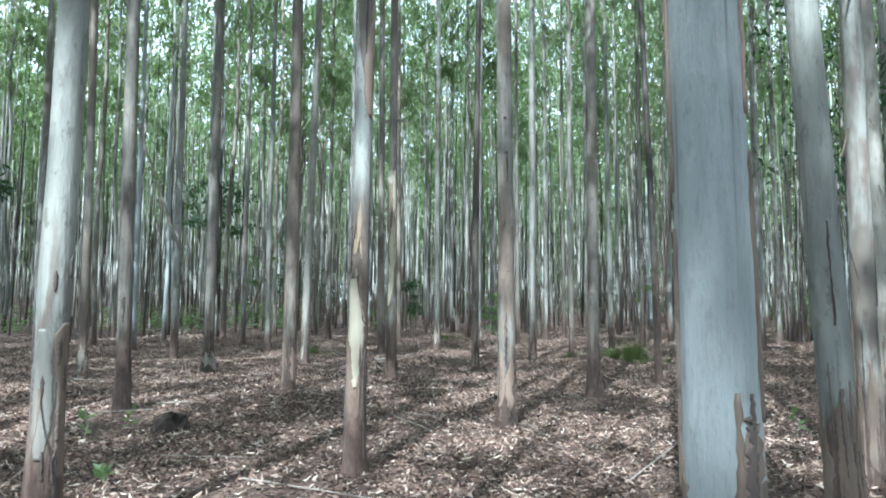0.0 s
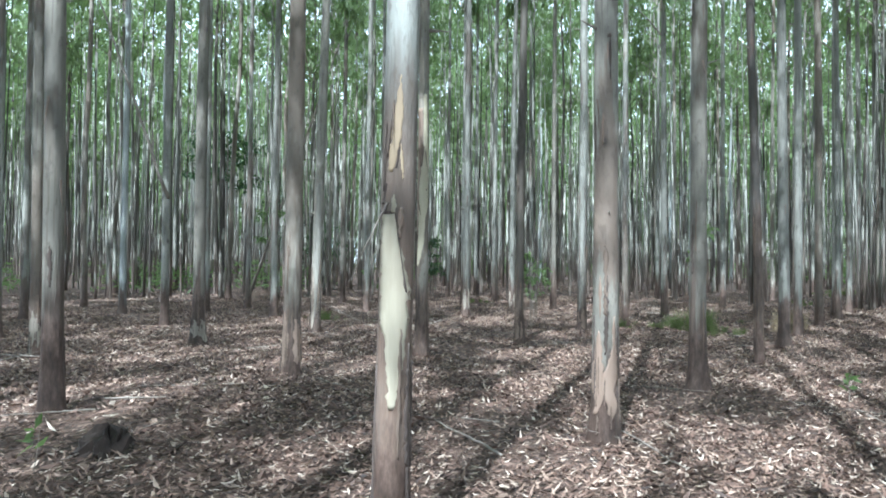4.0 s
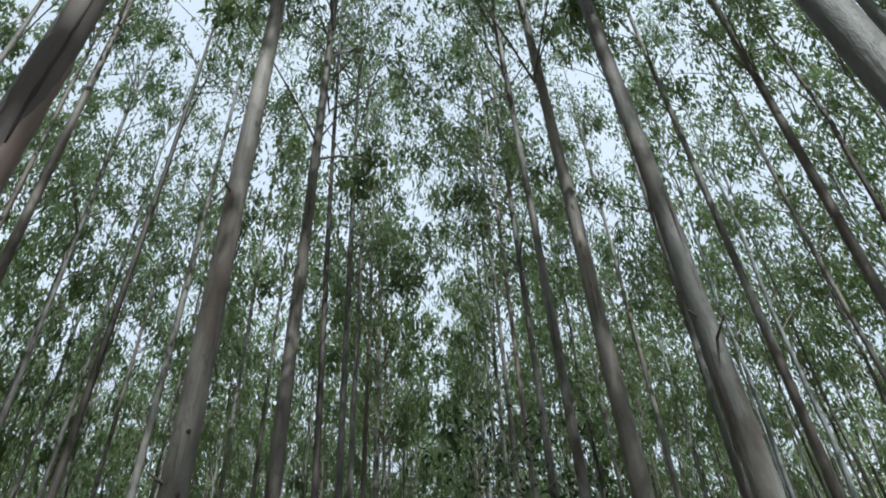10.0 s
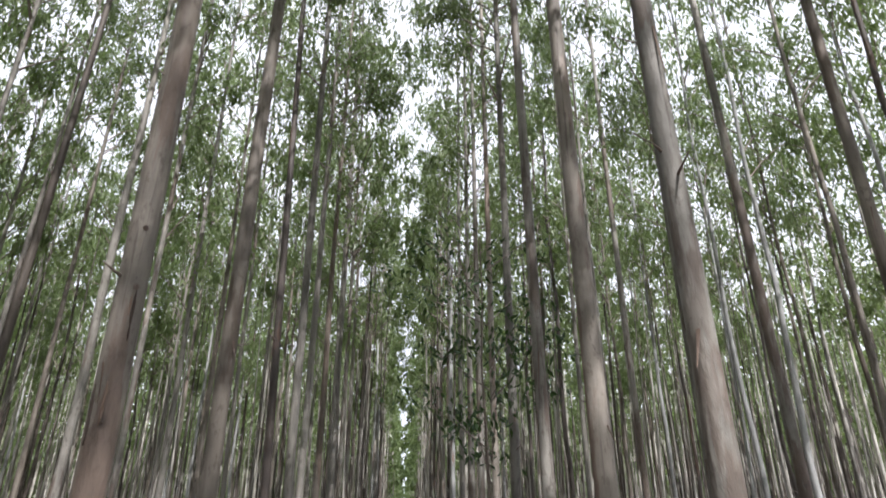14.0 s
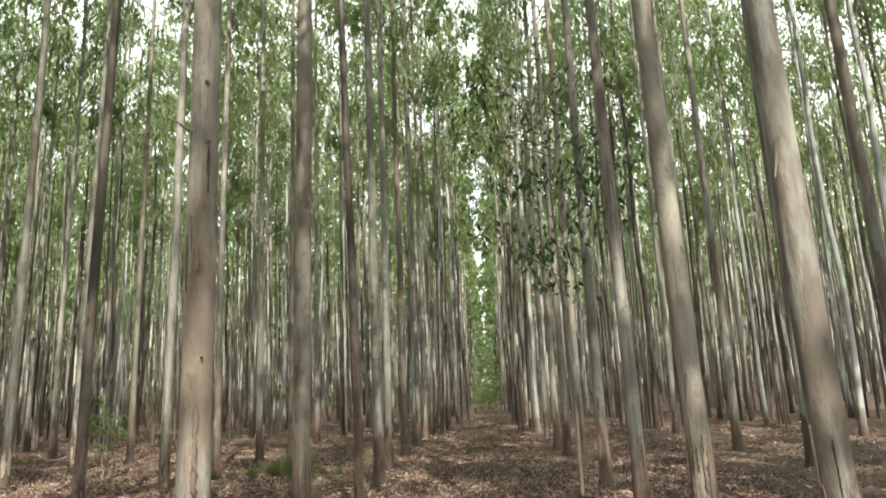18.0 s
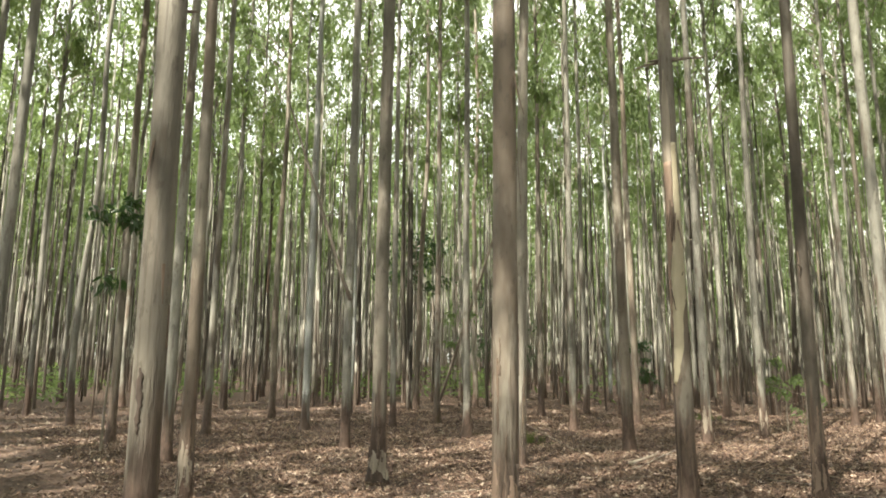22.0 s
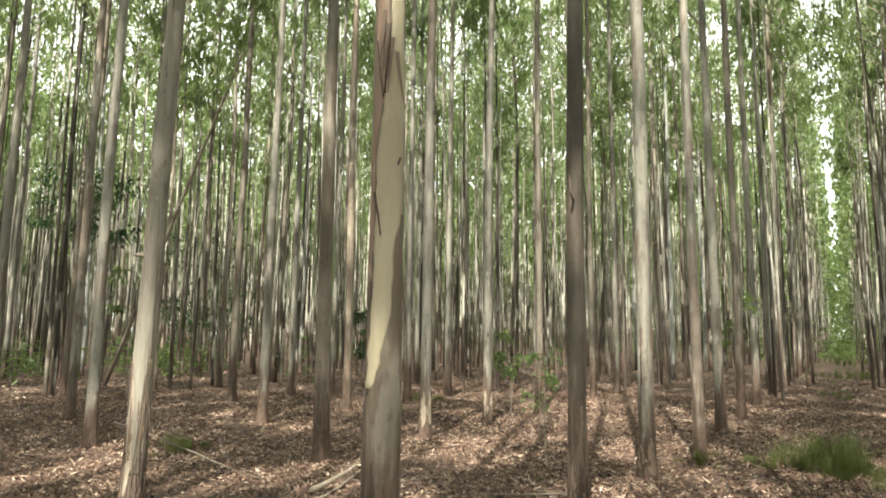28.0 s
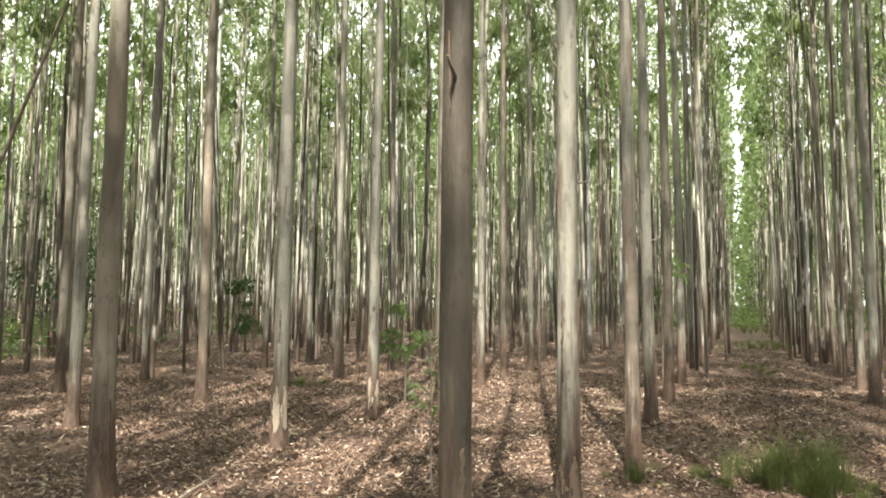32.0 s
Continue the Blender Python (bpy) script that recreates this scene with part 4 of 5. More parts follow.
part("loose_bark", t.sheet("loose_bark", up, ((3.35, -0.02, 0.05), (3.5, -0.06, 0.085), (3.8, -0.088, 0.09), (5.2, -0.09, 0.09), (7.0, -0.08, 0.08), (7.6, -0.02, 0.03)), LOOSE, 0.004, 0.006, 31, 50, 11), root, "grey-brown bark still clinging high on the stem")
part("bark_flap", t.sheet("bark_flap", up, ((2.95, 0.05, 0.085), (3.1, 0.0, 0.09), (3.4, -0.02, 0.092), (3.6, 0.0, 0.093), (3.8, 0.05, 0.093), (4.1, 0.082, 0.093)), FLESH, 0.009, 0.004, 32, 24, 6), root, "reddish flap of loosening bark")
part("bark_split", t.sheet("bark_split", up, ((3.5, 0.0, 0.012), (3.7, -0.012, 0.012), (4.1, -0.004, 0.02), (4.5, 0.006, 0.014), (5.0, 0.004, 0.009)), CRACK, 0.011, 0.002, 33, 20, 4), root, "long dark split in the bark")
part("bark_split", t.sheet("bark_split", up, ((5.05, 0.012, 0.026), (5.2, 0.01, 0.034), (5.4, 0.016, 0.028)), FLESH, 0.011, 0.002, 34, 8, 4), root, "small brown scar")
root["label"] = "eucalyptus with a long fresh yellow wound in brown bark"

# the gum with the cream side
Y = (-7.72, 9.07)
root, t, g = KEY[Y]
a = facing(Y, (-5.67, 6.02))
w = 1.2 * t.r                            # edges below as shares of the stem's half width
part("shed_side", t.sheet("shed_side", a, [(z, w * lo, w * hi) for z, lo, hi in ((1.27, -0.97, -0.75), (1.39, -0.9, -0.25), (1.52, -0.8, 0.05), (1.63, -0.8, 0.34), (1.79, -0.74, 0.43), (1.9, -0.7, 0.5), (2.0, -0.68, 0.62), (2.1, -0.64, 0.94), (2.36, -0.64, 0.96), (2.66, -0.26, 0.97), (2.95, 0.1, 0.97), (3.7, 0.15, 0.7))], SHED, 0.003, 0.004, 42, 56, 12), root, "smooth cream stem where bark has shed")
part("bark_flap", t.sheet("bark_flap", a, [(z, w * lo, w * hi) for z, lo, hi in ((1.72, -0.98, -0.86), (2.0, -0.98, -0.74), (2.4, -0.98, -0.68), (2.66, -0.98, -0.32), (2.95, -0.98, 0.02), (3.5, -0.98, 0.1))], FLESH, 0.005, 0.004, 43, 40, 6), root, "rosy bark about to shed")
for k, (z0, z1, lo, hi) in enumerate(((2.66, 2.95, -0.32, -0.74), (2.68, 2.98, -0.22, 0.12), (1.99, 2.2, -0.3, -0.72), (1.64, 1.78, -0.84, -0.76), (0.3, 1.28, -0.96, -0.95), (1.26, 1.29, -0.88, -0.84), (2.33, 2.37, 0.6, 0.72))):
    part("bark_split", t.sheet("bark_split", a, ((z0, w * lo - 0.004, w * lo + 0.004), ((z0 + z1) / 2, w * (lo + hi) / 2 - 0.006, w * (lo + hi) / 2 + 0.005), (z1, w * hi - 0.004, w * hi + 0.004)), CRACK, 0.009, 0.0015, 60 + k, 14, 4), root, "dark split edge of bark")
part("shed_side", t.patch("shed_side", 3.1, 4.5, a - 0.4, 0.05, PEELED, "spindle", 0.002, rows=30, cols=7, ragged=0.06), root, "smooth pale stem")
for k in range(4):
    part("bark_strip", strip(t, g, 3.1 - 0.07 * k, a - 0.3 + 0.25 * k, 0.3, 0.05, 0.01, PEEL), root, "curled shred of loosened bark")
for da, ln in ((1.5, 0.34), (-1.6, 0.26), (1.2, 0.16), (-1.2, 0.12)):
    part("branch_stub", stub(t, g, 4.6 + g.normal(0, 0.03), a + da, ln, rise=-0.15, r=0.017), root, "dark broken branch")
root["label"] = "eucalyptus with a smooth cream side and shedding bark"

# the leaning gum with a grooved pale foot
I = (-11.5, 10.8)
root, t, g = KEY[I]
a = facing(I, (-5.8, 6.5))
part("shed_side", t.sheet("shed_side", a, ((0.3, -0.06, 0.07), (0.9, -0.08, 0.095), (1.6, -0.09, 0.085), (2.3, -0.075, 0.05), (2.9, -0.03, 0.02)), SHELL, 0.003, 0.006, 41, 40, 9), root, "pale stem where bark has shed")
for k, (z0, z1, lo, hi) in enumerate(((0.35, 1.45, 0.01, 0.055), (0.5, 1.35, 0.04, 0.075), (0.2, 1.2, -0.015, 0.03), (0.1, 0.9, 0.06, 0.09))):
    part("bark_split", t.sheet("bark_split", a, ((z0, lo - 0.006, lo + 0.006), (z1, hi - 0.004, hi + 0.003)), CRACK, 0.008, 0.002, 45 + k, 14, 4), root, "dark groove between strips of bark")
    if k < 2:
        part("wound", t.sheet("wound", a, ((z0 + 0.1, lo + 0.006, lo + 0.02), (z1, hi + 0.004, hi + 0.012)), WOOD, 0.006, 0.002, 50 + k, 14, 4), root, "narrow yellowish strip of bare wood")
part("branch_stub", stub(t, g, 2.33, a - 1.35, 0.09, rise=0.1, r=0.03), root, "dark broken branch stub")
root["label"] = "leaning eucalyptus with a pale grooved foot and a broken stub"

# knots and red scars of the rose gum
B = (-3.95, 6.62)
root, t, g = KEY[B]
a = facing(B, (-2.4, 2.6))
for z, da in ((3.49, 0.15), (3.09, 0.3), (2.27, -0.1), (1.75, 0.25)):
    part("knot", stub(t, g, z, a + da, 0.035, "knot", 0.2, 0.022 if z > 3 else 0.011), root, "dark branch knot")
for k in range(9):
    z = (0.5, 0.7, 0.95, 2.15, 2.25, 2.35, 2.75, 2.9, 0.3)[k]
    part("bark_scar", t.patch("bark_scar", z, z + g.uniform(0.1, 0.35), a + g.normal(0, 0.5), g.uniform(0.006, 0.016), FLESH if k % 3 else CRACK, "spindle", 0.005, rows=8, cols=4, ragged=0.2, seed=k), root, "small reddish scar in the bark")
torn_base(B, a, 0.8, FLESH)

for key, eye, high in (((-0.45, 1.92), (-0.1, 0.1), 0.55), ((-0.45, 4.1), (-0.1, 0.1), 0.9), ((-0.45, 6.1), (-2.1, 2.6), 1.0), ((-0.45, 8.5), (-2.1, 2.6), 1.25), ((-0.45, 13.2), (-2.1, 2.6), 0.95),
                       ((-7.72, 6.6), (-3.0, 2.6), 0.7), ((-11.5, 10.8), (-5.5, 6.0), 1.15), ((-11.5, 15.3), (-6.3, 8.0), 0.7),
                       ((-11.5, 5.55), (-1.0, 1.0), 0.6), ((-11.5, 7.95), (-4.5, 4.0), 0.5), ((-7.72, 14.0), (-6.3, 8.0), 0.5), ((-7.72, 11.75), (-6.3, 8.0), 0.45), ((-11.5, 17.9), (-6.3, 8.0), 0.6)):
    torn_base(key, facing(key, eye), high, PEEL if key[0] > -1 else FLESH if key[0] > -8 else None)

# brown strips along the edges of the nearest pale stem
P = (-0.45, 1.92)
root, t, g = KEY[P]
a = facing(P, (0, 0))
w = 1.2 * t.r
for k, (rows_, m) in enumerate(((((0.1, -0.6, 0.98), (0.6, -0.4, 0.98), (0.83, -0.15, 0.98), (0.9, 0.2, 0.98), (0.98, 0.42, 0.96), (1.1, 0.66, 0.86)), PEEL), (((0.1, -0.98, -0.5), (0.8, -0.98, -0.72), (1.0, -0.98, -0.92)), PEEL),
                                (((0.86, 0.5, 0.72), (0.95, 0.52, 0.8), (1.05, 0.6, 0.78), (1.12, 0.66, 0.72)), CRACK))):
    part("loose_bark", t.sheet("loose_bark", a, [(z, w * lo, w * hi) for z, lo, hi in rows_], m, 0.003 + 0.002 * k, 0.006, 90 + k, 40, 8), root, "torn brown bark near the foot")
for da, z0, z1, w, m in ((1.4, 1.1, 1.8, 0.014, PEEL), (1.3, 1.9, 2.9, 0.016, FLESH), (-1.35, 0.9, 1.6, 0.012, PEEL), (-1.3, 1.7, 3.2, 0.012, FLESH)):
    part("bark_strip", shred(t, z0, z1, a + da, w * 0.8, m, int(z1 * 30 + da * 70 + 200)), root, "brown strip of loosening bark")
part("branch_stub", stub(t, g, 2.35, a + 1.2, 0.07), root)
P = (-3.95, 1.72)
root, t, g = KEY[P]
a = facing(P, (-0.35, 0.52))
w = 1.2 * t.r
part("torn_patch", t.sheet("torn_patch", a, [(z, w * lo, w * hi) for z, lo, hi in ((0.52, -0.7, -0.3), (0.66, -0.85, 0.1), (0.8, -0.9, 0.22), (0.95, -0.9, 0.12), (1.1, -0.88, -0.1), (1.22, -0.8, -0.45))], SHELL, 0.0025, 0.004, 71, 36, 8), root, "pale grey stem where bark has come off")
part("loose_bark", t.sheet("loose_bark", a, [(z, w * lo, w * hi) for z, lo, hi in ((0.42, 0.2, 0.97), (0.6, 0.34, 0.98), (0.85, 0.38, 0.98), (1.05, 0.12, 0.98), (1.17, -0.1, 0.98), (1.25, 0.5, 0.98))], PEEL, 0.003, 0.004, 72, 36, 7), root, "brown bark coming loose")
for k, (z, da) in enumerate(((1.22, 1.25), (1.1, 0.3), (0.95, 0.75), (0.7, 0.5), (0.5, -0.2), (0.47, 0.3))):
    part("bark_strip", shred(t, z - 0.08, z + 0.07, a + da, 0.012, CRACK, 80 + k, 0.009), root, "dark ragged shred of bark")
for z in (1.42, 1.5, 0.85, 1.05):
    part("bark_scar", t.patch("bark_scar", z, z + 0.12, a + g.normal(0, 0.3), 0.012, CRACK, "spindle", 0.007, rows=7, cols=4, ragged=0.2), root, "dark scar in the bark")
part("hanging_bark", strip(t, g, 0.9, a - 0.6, 0.3, 0.12, 0.008, PEEL, "hanging_bark"), root)


# ---- small plants and fallen wood ----
def grass_patch(x, y, wide, deep, tall, n, seed, label, mat=GRASS):
    g = np.random.default_rng(seed)
    tufts = max(6, n // 70)
    cx, cy = g.normal(0, wide / 3.0, tufts), g.normal(0, deep / 3.0, tufts)
    vigour = g.uniform(0.45, 1.0, tufts) * (0.3 + 0.7 * np.exp(-(cx / (0.42 * wide)) ** 2 - (cy / (0.42 * deep)) ** 2))
    own = g.integers(0, tufts, n)
    px, py = cx[own] + g.normal(0, 0.035, n), cy[own] + g.normal(0, 0.035, n)
    a = g.uniform(0, 6.283, n)
    h = tall * g.uniform(0.45, 1.15, n) * vigour[own]
    lean = g.uniform(0.15, 1.0, n) * h
    foot = np.stack([px, py, 0 * px], -1)
    d = np.stack([np.cos(a), np.sin(a), 0 * a], -1)
    s = np.stack([-np.sin(a), np.cos(a), 0 * a], -1) * 0.0022
    up = np.array([0, 0, 1.0])
    p1 = foot + up * (h * 0.6)[:, None] + d * (lean * 0.35)[:, None]
    p2 = foot + up * h[:, None] * 0.85 + d * lean[:, None]
    v = np.stack([foot - s, foot + s, p1 + s, p1 - s, p2], 1).reshape(-1, 3)
    b = np.arange(n) * 5
    f = np.concatenate([np.stack([b, b + 1, b + 2, b + 3], -1), np.stack([b + 3, b + 2, b + 4, b + 4], -1)])
    me = bpy.data.meshes.new("grass")
    me.from_pydata(v.tolist(), [], [q[:3] if q[2] == q[3] else q for q in f.tolist()])
    me.materials.append(mat)
    ob = tagged(new("grass_patch", me), label, "grass", kind="stuff")
    ob.location = (x, y, float(ground_height(x, y)))


grass_patch(-6.1, 16.2, 1.4, 0.9, 0.78, 2500, 1, "fresh green grass patch on the leaf-strewn lane")
grass_patch(-5.5, 15.8, 0.6, 0.6, 0.2, 90, 2, "thin green grass on the leaf-strewn lane")
grass_patch(-7.5, 15.75, 0.35, 0.3, 0.36, 260, 3, "yellow-green grass tuft at the foot of a trunk")
grass_patch(-13.75, 12.8, 1.0, 0.7, 0.4, 1200, 4, "dark green grass patch among dry leaves")
grass_patch(-14.8, 20.8, 0.9, 0.7, 0.34, 700, 5, "green grass patch between trunks")
grass_patch(-6.2, 19.0, 1.0, 0.9, 0.16, 260, 6, "thin green grass on the lane")
grass_patch(-5.9, 29.0, 1.6, 4.0, 0.3, 500, 7, "green grass growing on the distant lane")
grass_patch(-5.9, 42.0, 2.4, 9.0, 0.5, 1800, 8, "green grass growing on the distant lane")
grass_patch(-2.2, 30.0, 1.2, 4.0, 0.3, 900, 9, "thin green grass on the lane")
grass_patch(-6.75, 15.9, 0.7, 0.5, 0.24, 420, 10, "thin green grass beside the taller patch")
grass_patch(-5.5, 15.3, 0.8, 0.5, 0.22, 380, 11, "thin green grass at the edge of the lane")
grass_patch(-5.6, 41.5, 2.6, 5.0, 0.6, 1500, 12, "green grass closing the distant lane")
grass_patch(-5.8, 62.0, 3.0, 14.0, 1.1, 2200, 13, "tall green grass closing the distant lane")
grass_patch(-2.2, 50.0, 2.8, 12.0, 0.7, 1400, 14, "tall green grass on the distant lane")


def stem_line(g, x, y, dx, dy, h, bow=0.05, n=7):
    s = np.linspace(0, 1, n)[:, None]
    return np.array([x, y, -0.03]) + np.array([dx, dy, h]) * s + np.cumsum(g.normal(0, bow * h / n, (n, 3)), 0) * (1, 1, 0.2)


def sapling(x, y, h, crown_low, wide, n, length, seed, label, name="sapling", r=0.02, mat=SHRUB):
    g = np.random.default_rng(seed)
    root = tagged(new(name), label, "small tree" if h > 3 else "sapling")
    root.location = (x, y, float(ground_height(x, y)))
    line = stem_line(g, 0, 0, g.normal(0, 0.05), g.normal(0, 0.05), h)
    part("stem", mesh_of("stem", *tube(line, np.linspace(r, r * 0.3, 7), 7), TWIG, True), root)
    clumps = max(5, n // 34)
    z = g.uniform(crown_low, h * 1.05, clumps)
    a, reach = g.uniform(0, 6.283, clumps), wide * np.sqrt(g.uniform(0.05, 1, clumps))
    at = np.stack([reach * np.cos(a), reach * np.sin(a), z], -1)
    for p in at[: min(clumps, 14)]:
        s = np.linspace(0, 1, 4)[:, None]
        c0 = np.array([0, 0, max(p[2] - 0.4 * h * 0.3, crown_low * 0.6)])
        part("twig", mesh_of("twig", *tube(c0 * (1 - s) + p * s, np.linspace(r * 0.4, r * 0.15, 4), 5, cap=False), TWIG, True), root)
    pick = g.integers(0, clumps, n)
    pts = at[pick] + g.normal(0, 1, (n, 3)) * wide * (0.2, 0.2, 0.11)
    v, f = leaves(pts, length, length * 0.34, 0.3, g)
    part("crown", mesh_of("crown", v, f, mat), root)
    return root


sapling(-18.8, 23.4, 2.3, 0.9, 0.5, 460, 0.17, 41, "dark-leaved sapling standing in dry leaf litter")
sapling(-9.2, 14.7, 1.5, 0.7, 0.25, 36, 0.13, 42, "thin half-bare sapling in a sunlit patch", r=0.012, mat=HERB)
sapling(-9.9, 16.2, 1.3, 0.7, 0.3, 40, 0.13, 43, "thin half-bare sapling among fallen leaves", r=0.011, mat=HERB)
sapling(-31.0, 27.2, 5.6, 2.3, 1.9, 900, 0.26, 54, "understorey tree with low spreading dull green branches", "understorey_tree", 0.05)
sapling(-25.5, 23.6, 3.2, 1.3, 1.5, 420, 0.2, 55, "low spreading understorey tree with dull leaves", "understorey_tree", 0.03)
sapling(-28.3, 20.0, 7.0, 4.6, 1.4, 900, 0.3, 44, "slender understorey tree with a dark green crown", "understorey_tree", 0.06)
sapling(-0.95, 12.2, 6.3, 3.1, 1.3, 950, 0.16, 45, "understorey tree with broad dark leaves beside gums", "understorey_tree", 0.03)
sapling(-16.4, 5.6, 4.3, 2.8, 0.65, 210, 0.22, 46, "slender understorey tree with sparse dark leaves", "understorey_tree", 0.025)
sapling(-21.0, 17.0, 3.1, 2.1, 0.5, 120, 0.2, 47, "slender sapling with a few yellow-green leaves", r=0.02, mat=HERB)
sapling(-7.9, 22.6, 2.6, 1.4, 0.35, 90, 0.2, 48, "yellow-green sapling between trunks along the lane", mat=HERB)
sapling(-10.2, 16.6, 1.2, 0.5, 0.4, 50, 0.14, 49, "low dry sapling with few leaves", r=0.01, mat=HERB)
sapling(-11.9, 19.5, 1.9, 0.6, 0.5, 130, 0.2, 50, "green sapling in the leaf litter", mat=HERB)
for k, (x, y, s) in enumerate(((-6.15, 3.45, 0.3), (-6.5, 3.2, 0.25), (-1.2, 8.0, 0.32), (-4.6, 2.4, 0.2), (-2.6, 9.5, 0.3))):
    g = np.random.default_rng(60 + k)
    root = tagged(new("seedling"), "tiny fresh green seedling in dry leaves", "seedling", "seedlings on the forest floor")
    root.location = (x, y, float(ground_height(x, y)))
    part("stem", mesh_of("stem", *tube(stem_line(g, 0, 0, 0.02, 0.02, s), np.linspace(0.004, 0.002, 7), 5), TWIG, True), root)
    for _ in range(9):
        v, f = leaves(np.array([[0, 0, g.uniform(0.4, 1) * s]]), 0.11, 0.05, -0.9, g)
        part("leaf", mesh_of("leaf", v, f, HERB), root)


def fallen(x0, y0, z0, x1, y1, z1, r, label, seed, name="fallen_branch", twigs=0, bow=0.03, mat=TWIG):
    g = np.random.default_rng(seed)
    root = tagged(new(name), label, "branch", "twigs on the forest floor" if name == "fallen_twig" else "")
    s = np.linspace(0, 1, 9)[:, None]
    p0, p1 = np.array([x0, y0, z0 + ground_height(x0, y0)]), np.array([x1, y1, z1 + ground_height(x1, y1)])
    ln = np.linalg.norm(p1 - p0)
    root.location = p0
    line = (p1 - p0) * s + np.cumsum(g.normal(0, bow * ln / 6, (9, 3)), 0) * (1, 1, 0.35)
    line[:, 2] = np.maximum(line[:, 2], ground_height(line[:, 0] + x0, line[:, 1] + y0) + r * 0.5 + 0.004 - p0[2])
    part("limb", mesh_of("limb", *tube(line, np.linspace(r, r * 0.5, 9), 8), mat, True), root)
    for _ in range(twigs):
        k = g.integers(3, 8)
        e = line[k] + np.array([*g.normal(0, 0.12 * ln, 2), abs(g.normal(0, 0.05 * ln))])
        ss = np.linspace(0, 1, 4)[:, None]
        part("twig", mesh_of("twig", *tube(line[k] * (1 - ss) + e * ss, np.linspace(r * 0.35, r * 0.15, 4), 5), TWIG, True), root)


fallen(-24.35, 18.5, 0.0, -19.9, 19.03, 9.5, 0.06, "dead thin stem leaning against the standing trunks", 71, "leaning_stem", 2, 0.006)
fallen(-14.2, 9.0, 2.6, -15.6, 8.2, 6.8, 0.035, "dead branch caught between trunks", 72, "leaning_stem", 1, 0.02)
fallen(-10.43, 11.7, 0.04, -10.8, 12.85, 0.05, 0.035, "thick barkless branch lying on dry leaves", 73, twigs=2, mat=PEELED)
fallen(-1.9, 5.0, 0.03, -2.02, 6.75, 0.06, 0.01, "long dry stick lying on sunlit leaves", 74, twigs=2)
fallen(-12.0, 10.6, 0.75, -11.3, 11.9, 0.02, 0.009, "thin dry twig leaning from a torn trunk", 75, bow=0.05)
fallen(-10.1, 11.3, 0.03, -11.1, 14.0, 0.06, 0.016, "dry stick lying on the leaf litter", 76, twigs=3)
fallen(-11.3, 5.3, 0.05, -10.4, 4.4, 0.03, 0.012, "dry twigs heaped beside a trunk", 77, twigs=5)
fallen(-11.9, 5.1, 0.05, -10.6, 5.3, 0.04, 0.012, "dry twigs heaped beside a trunk", 78, twigs=5)
fallen(-9.0, 13.6, 0.03, -8.1, 12.6, 0.05, 0.01, "thin curved twig on dry leaves", 79, bow=0.06)
fallen(-8.6, 20.2, 0.03, -7.7, 19.9, 0.05, 0.02, "pale stick at the foot of trunks", 81, mat=PEELED)
fallen(-4.35, 3.3, 0.02, -3.1, 3.6, 0.05, 0.009, "thin dry twig on the leaf litter", 82, twigs=1)
fallen(-4.4, 1.4, 0.05, -4.7, 2.3, 0.5, 0.0035, "thin dry twig sticking up by a trunk", 83, bow=0.06)
g = np.random.default_rng(90)
for k in range(46):
    x, y = g.uniform(-13, 0.5), g.uniform(2.5, 17)
    a, ln = g.uniform(0, 6.28), g.uniform(0.3, 1.3)
    if min(math.hypot(x + a_, y - b_) for a_, b_ in ((2.3, 2.5), (5.0, 4.6), (6.2, 7.5))) < 0.8:
        continue
    fallen(x, y, 0.03, x + ln * math.cos(a), y + ln * math.sin(a), 0.04, g.uniform(0.004, 0.011), "thin dry twig on the leaf litter", 100 + k, "fallen_twig", int(g.integers(0, 3)), 0.05)


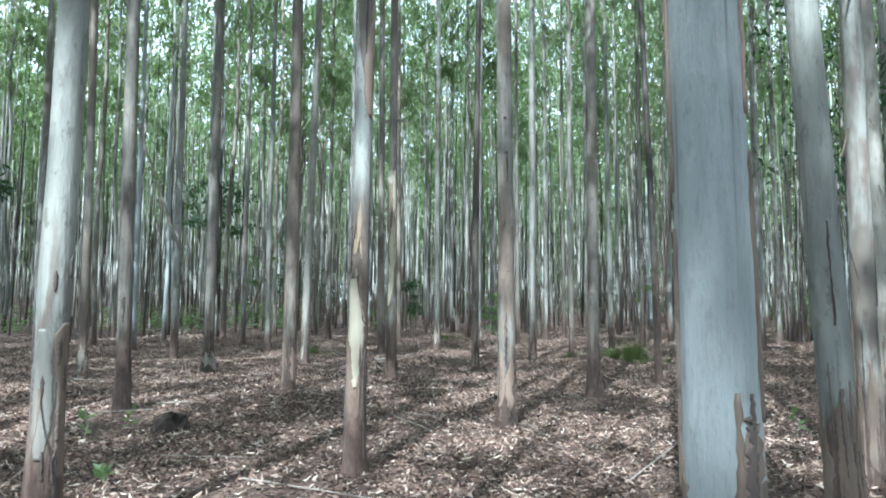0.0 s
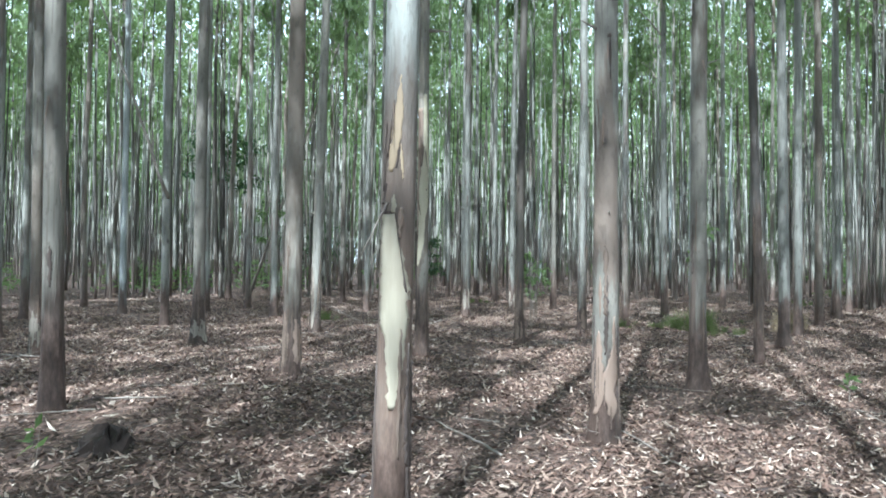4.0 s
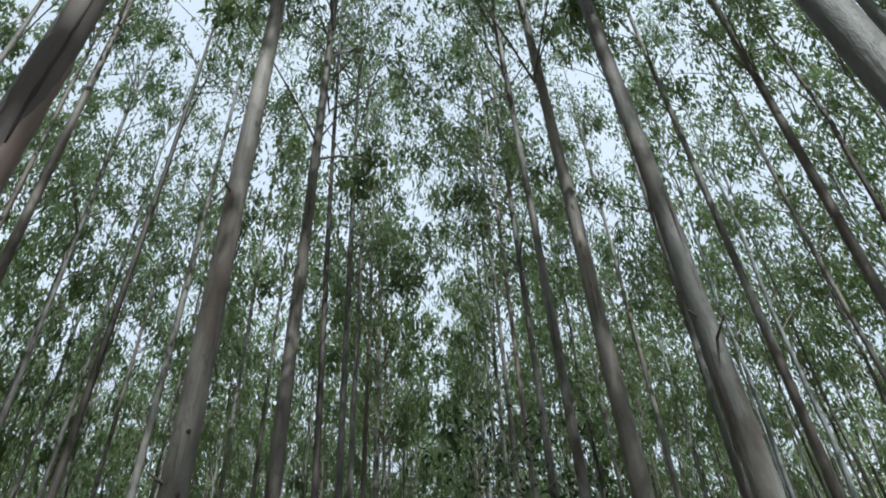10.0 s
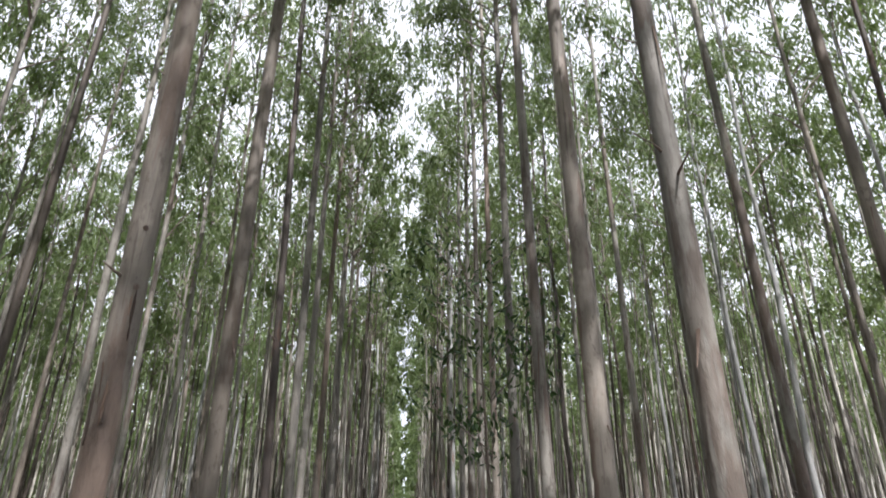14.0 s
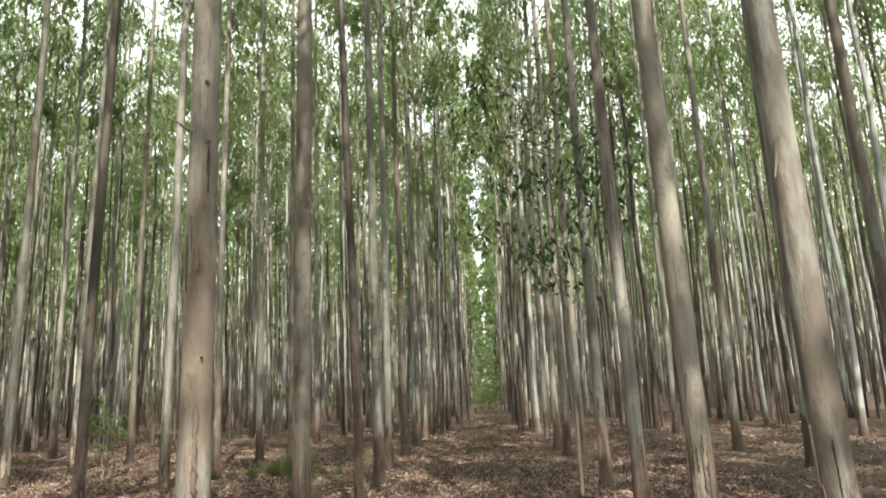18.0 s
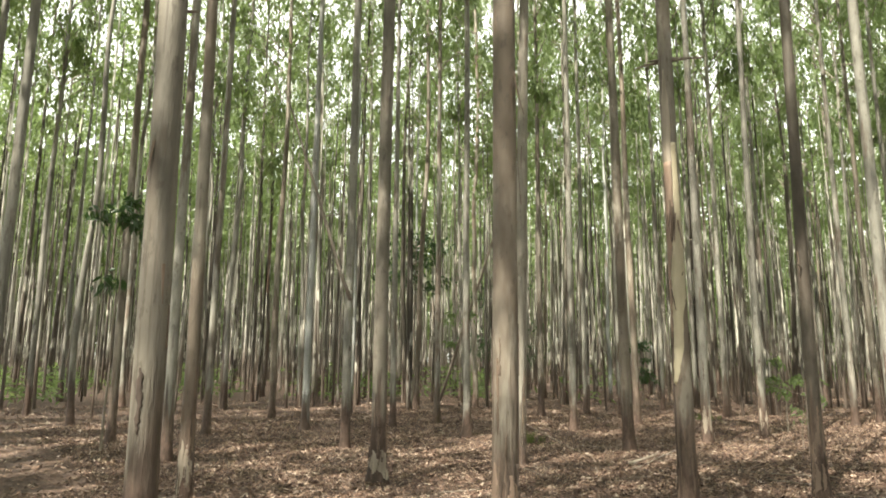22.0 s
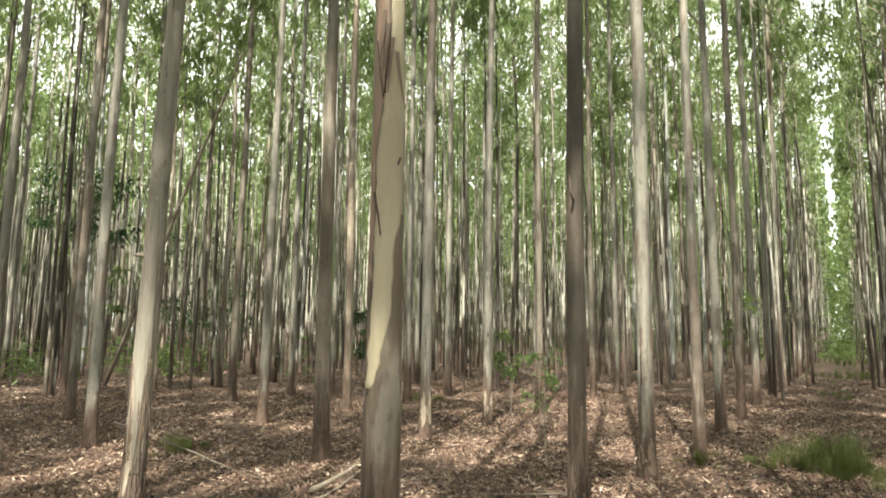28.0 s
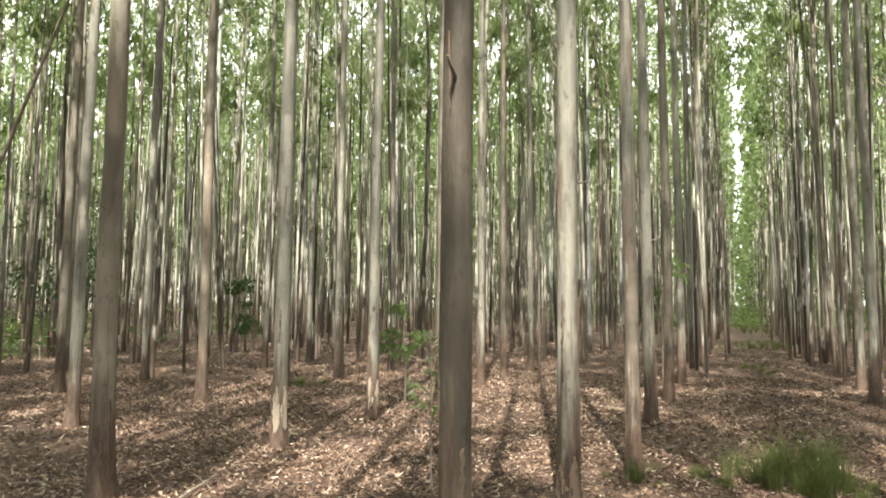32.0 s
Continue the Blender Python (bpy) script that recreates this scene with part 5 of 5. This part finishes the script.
def stump():
    root = tagged(new("tree_stump"), "low dark weathered stump in the leaf litter", "stump")
    root.location = (-6.2, 3.92, float(ground_height(-6.2, 3.92)) - 0.02)
    t = Trunk(0.08, 5, flare=0.9)
    z = np.array([-0.05, 0.02, 0.05, 0.08, 0.1, 0.12, 0.13, 0.135])
    a = np.arange(18) * 2 * np.pi / 18
    v = t.surface(z[:, None], a[None]).reshape(len(z), 18, 3)
    v[:, :, :2] *= np.array([1.25, 1.2, 1.1, 1.0, 0.86, 0.66, 0.36, 0.05])[:, None, None] * (1 + 0.16 * np.sin(a * 3 + 0.6) + 0.16 * np.sin(a * 8 + z[:, None] * 60))[:, :, None]
    v[-5:, :, 2] += 0.05 * np.abs(np.sin(a * 2.5 + 1)) + 0.025 * np.sin(a * 7)
    n = len(z)
    i, k = np.meshgrid(np.arange(n - 1), np.arange(18), indexing="ij")
    f = np.stack([i * 18 + k, i * 18 + (k + 1) % 18, (i + 1) * 18 + (k + 1) % 18, (i + 1) * 18 + k], -1).reshape(-1, 4)
    part("stump_body", mesh_of("stump_body", v.reshape(-1, 3), f, CHAR), root)
    g = np.random.default_rng(6)
    for k in range(7):
        b, h = g.uniform(0, 6.28), g.uniform(0.05, 0.14)
        s_ = np.linspace(0, 1, 5)[:, None]
        p0 = np.array([0.1 * math.cos(b), 0.1 * math.sin(b), 0.05])
        line = p0 + np.array([0.05 * math.cos(b), 0.05 * math.sin(b), h]) * s_
        part("splinter", mesh_of("splinter", *tube(line, np.linspace(0.022, 0.005, 5), 5), CHAR, True), root)



def dry_tuft(x, y, seed):
    """A withered straw-coloured tuft with fallen twigs caught in it."""
    g = np.random.default_rng(seed)
    root = tagged(new("withered_tuft"), "straw-coloured withered tuft beside a trunk foot", "dry plant")
    root.location = (x, y, float(ground_height(x, y)))
    pts = g.normal(0, 1, (1800, 3)) * (0.14, 0.14, 0.11) + (0, 0, 0.2)
    pts[:, 2] = np.clip(pts[:, 2], 0.04, 0.5)
    v, f = leaves(pts, 0.1, 0.018, 0.1, g)
    v[:, 2] = np.maximum(v[:, 2], 0.004)
    part("dry_leaves", mesh_of("dry_leaves", v, f, STRAW), root)
    for k in range(9):
        b = g.uniform(0, 6.28)
        s_ = np.linspace(0, 1, 5)[:, None]
        line = np.array([g.uniform(0.25, 0.5) * math.cos(b), g.uniform(0.25, 0.5) * math.sin(b), g.uniform(0.15, 0.42)]) * s_
        part("twig", mesh_of("twig", *tube(line, np.linspace(0.007, 0.003, 5), 5), TWIG, True), root)


STRAW = plain("straw_leaves", (0.27, 0.205, 0.115), (0.16, 0.12, 0.07), 20.0, (1, 1, 1), 0.7, 0.3, 0.35)
dry_tuft(-4.42, 16.95, 5)
stump()
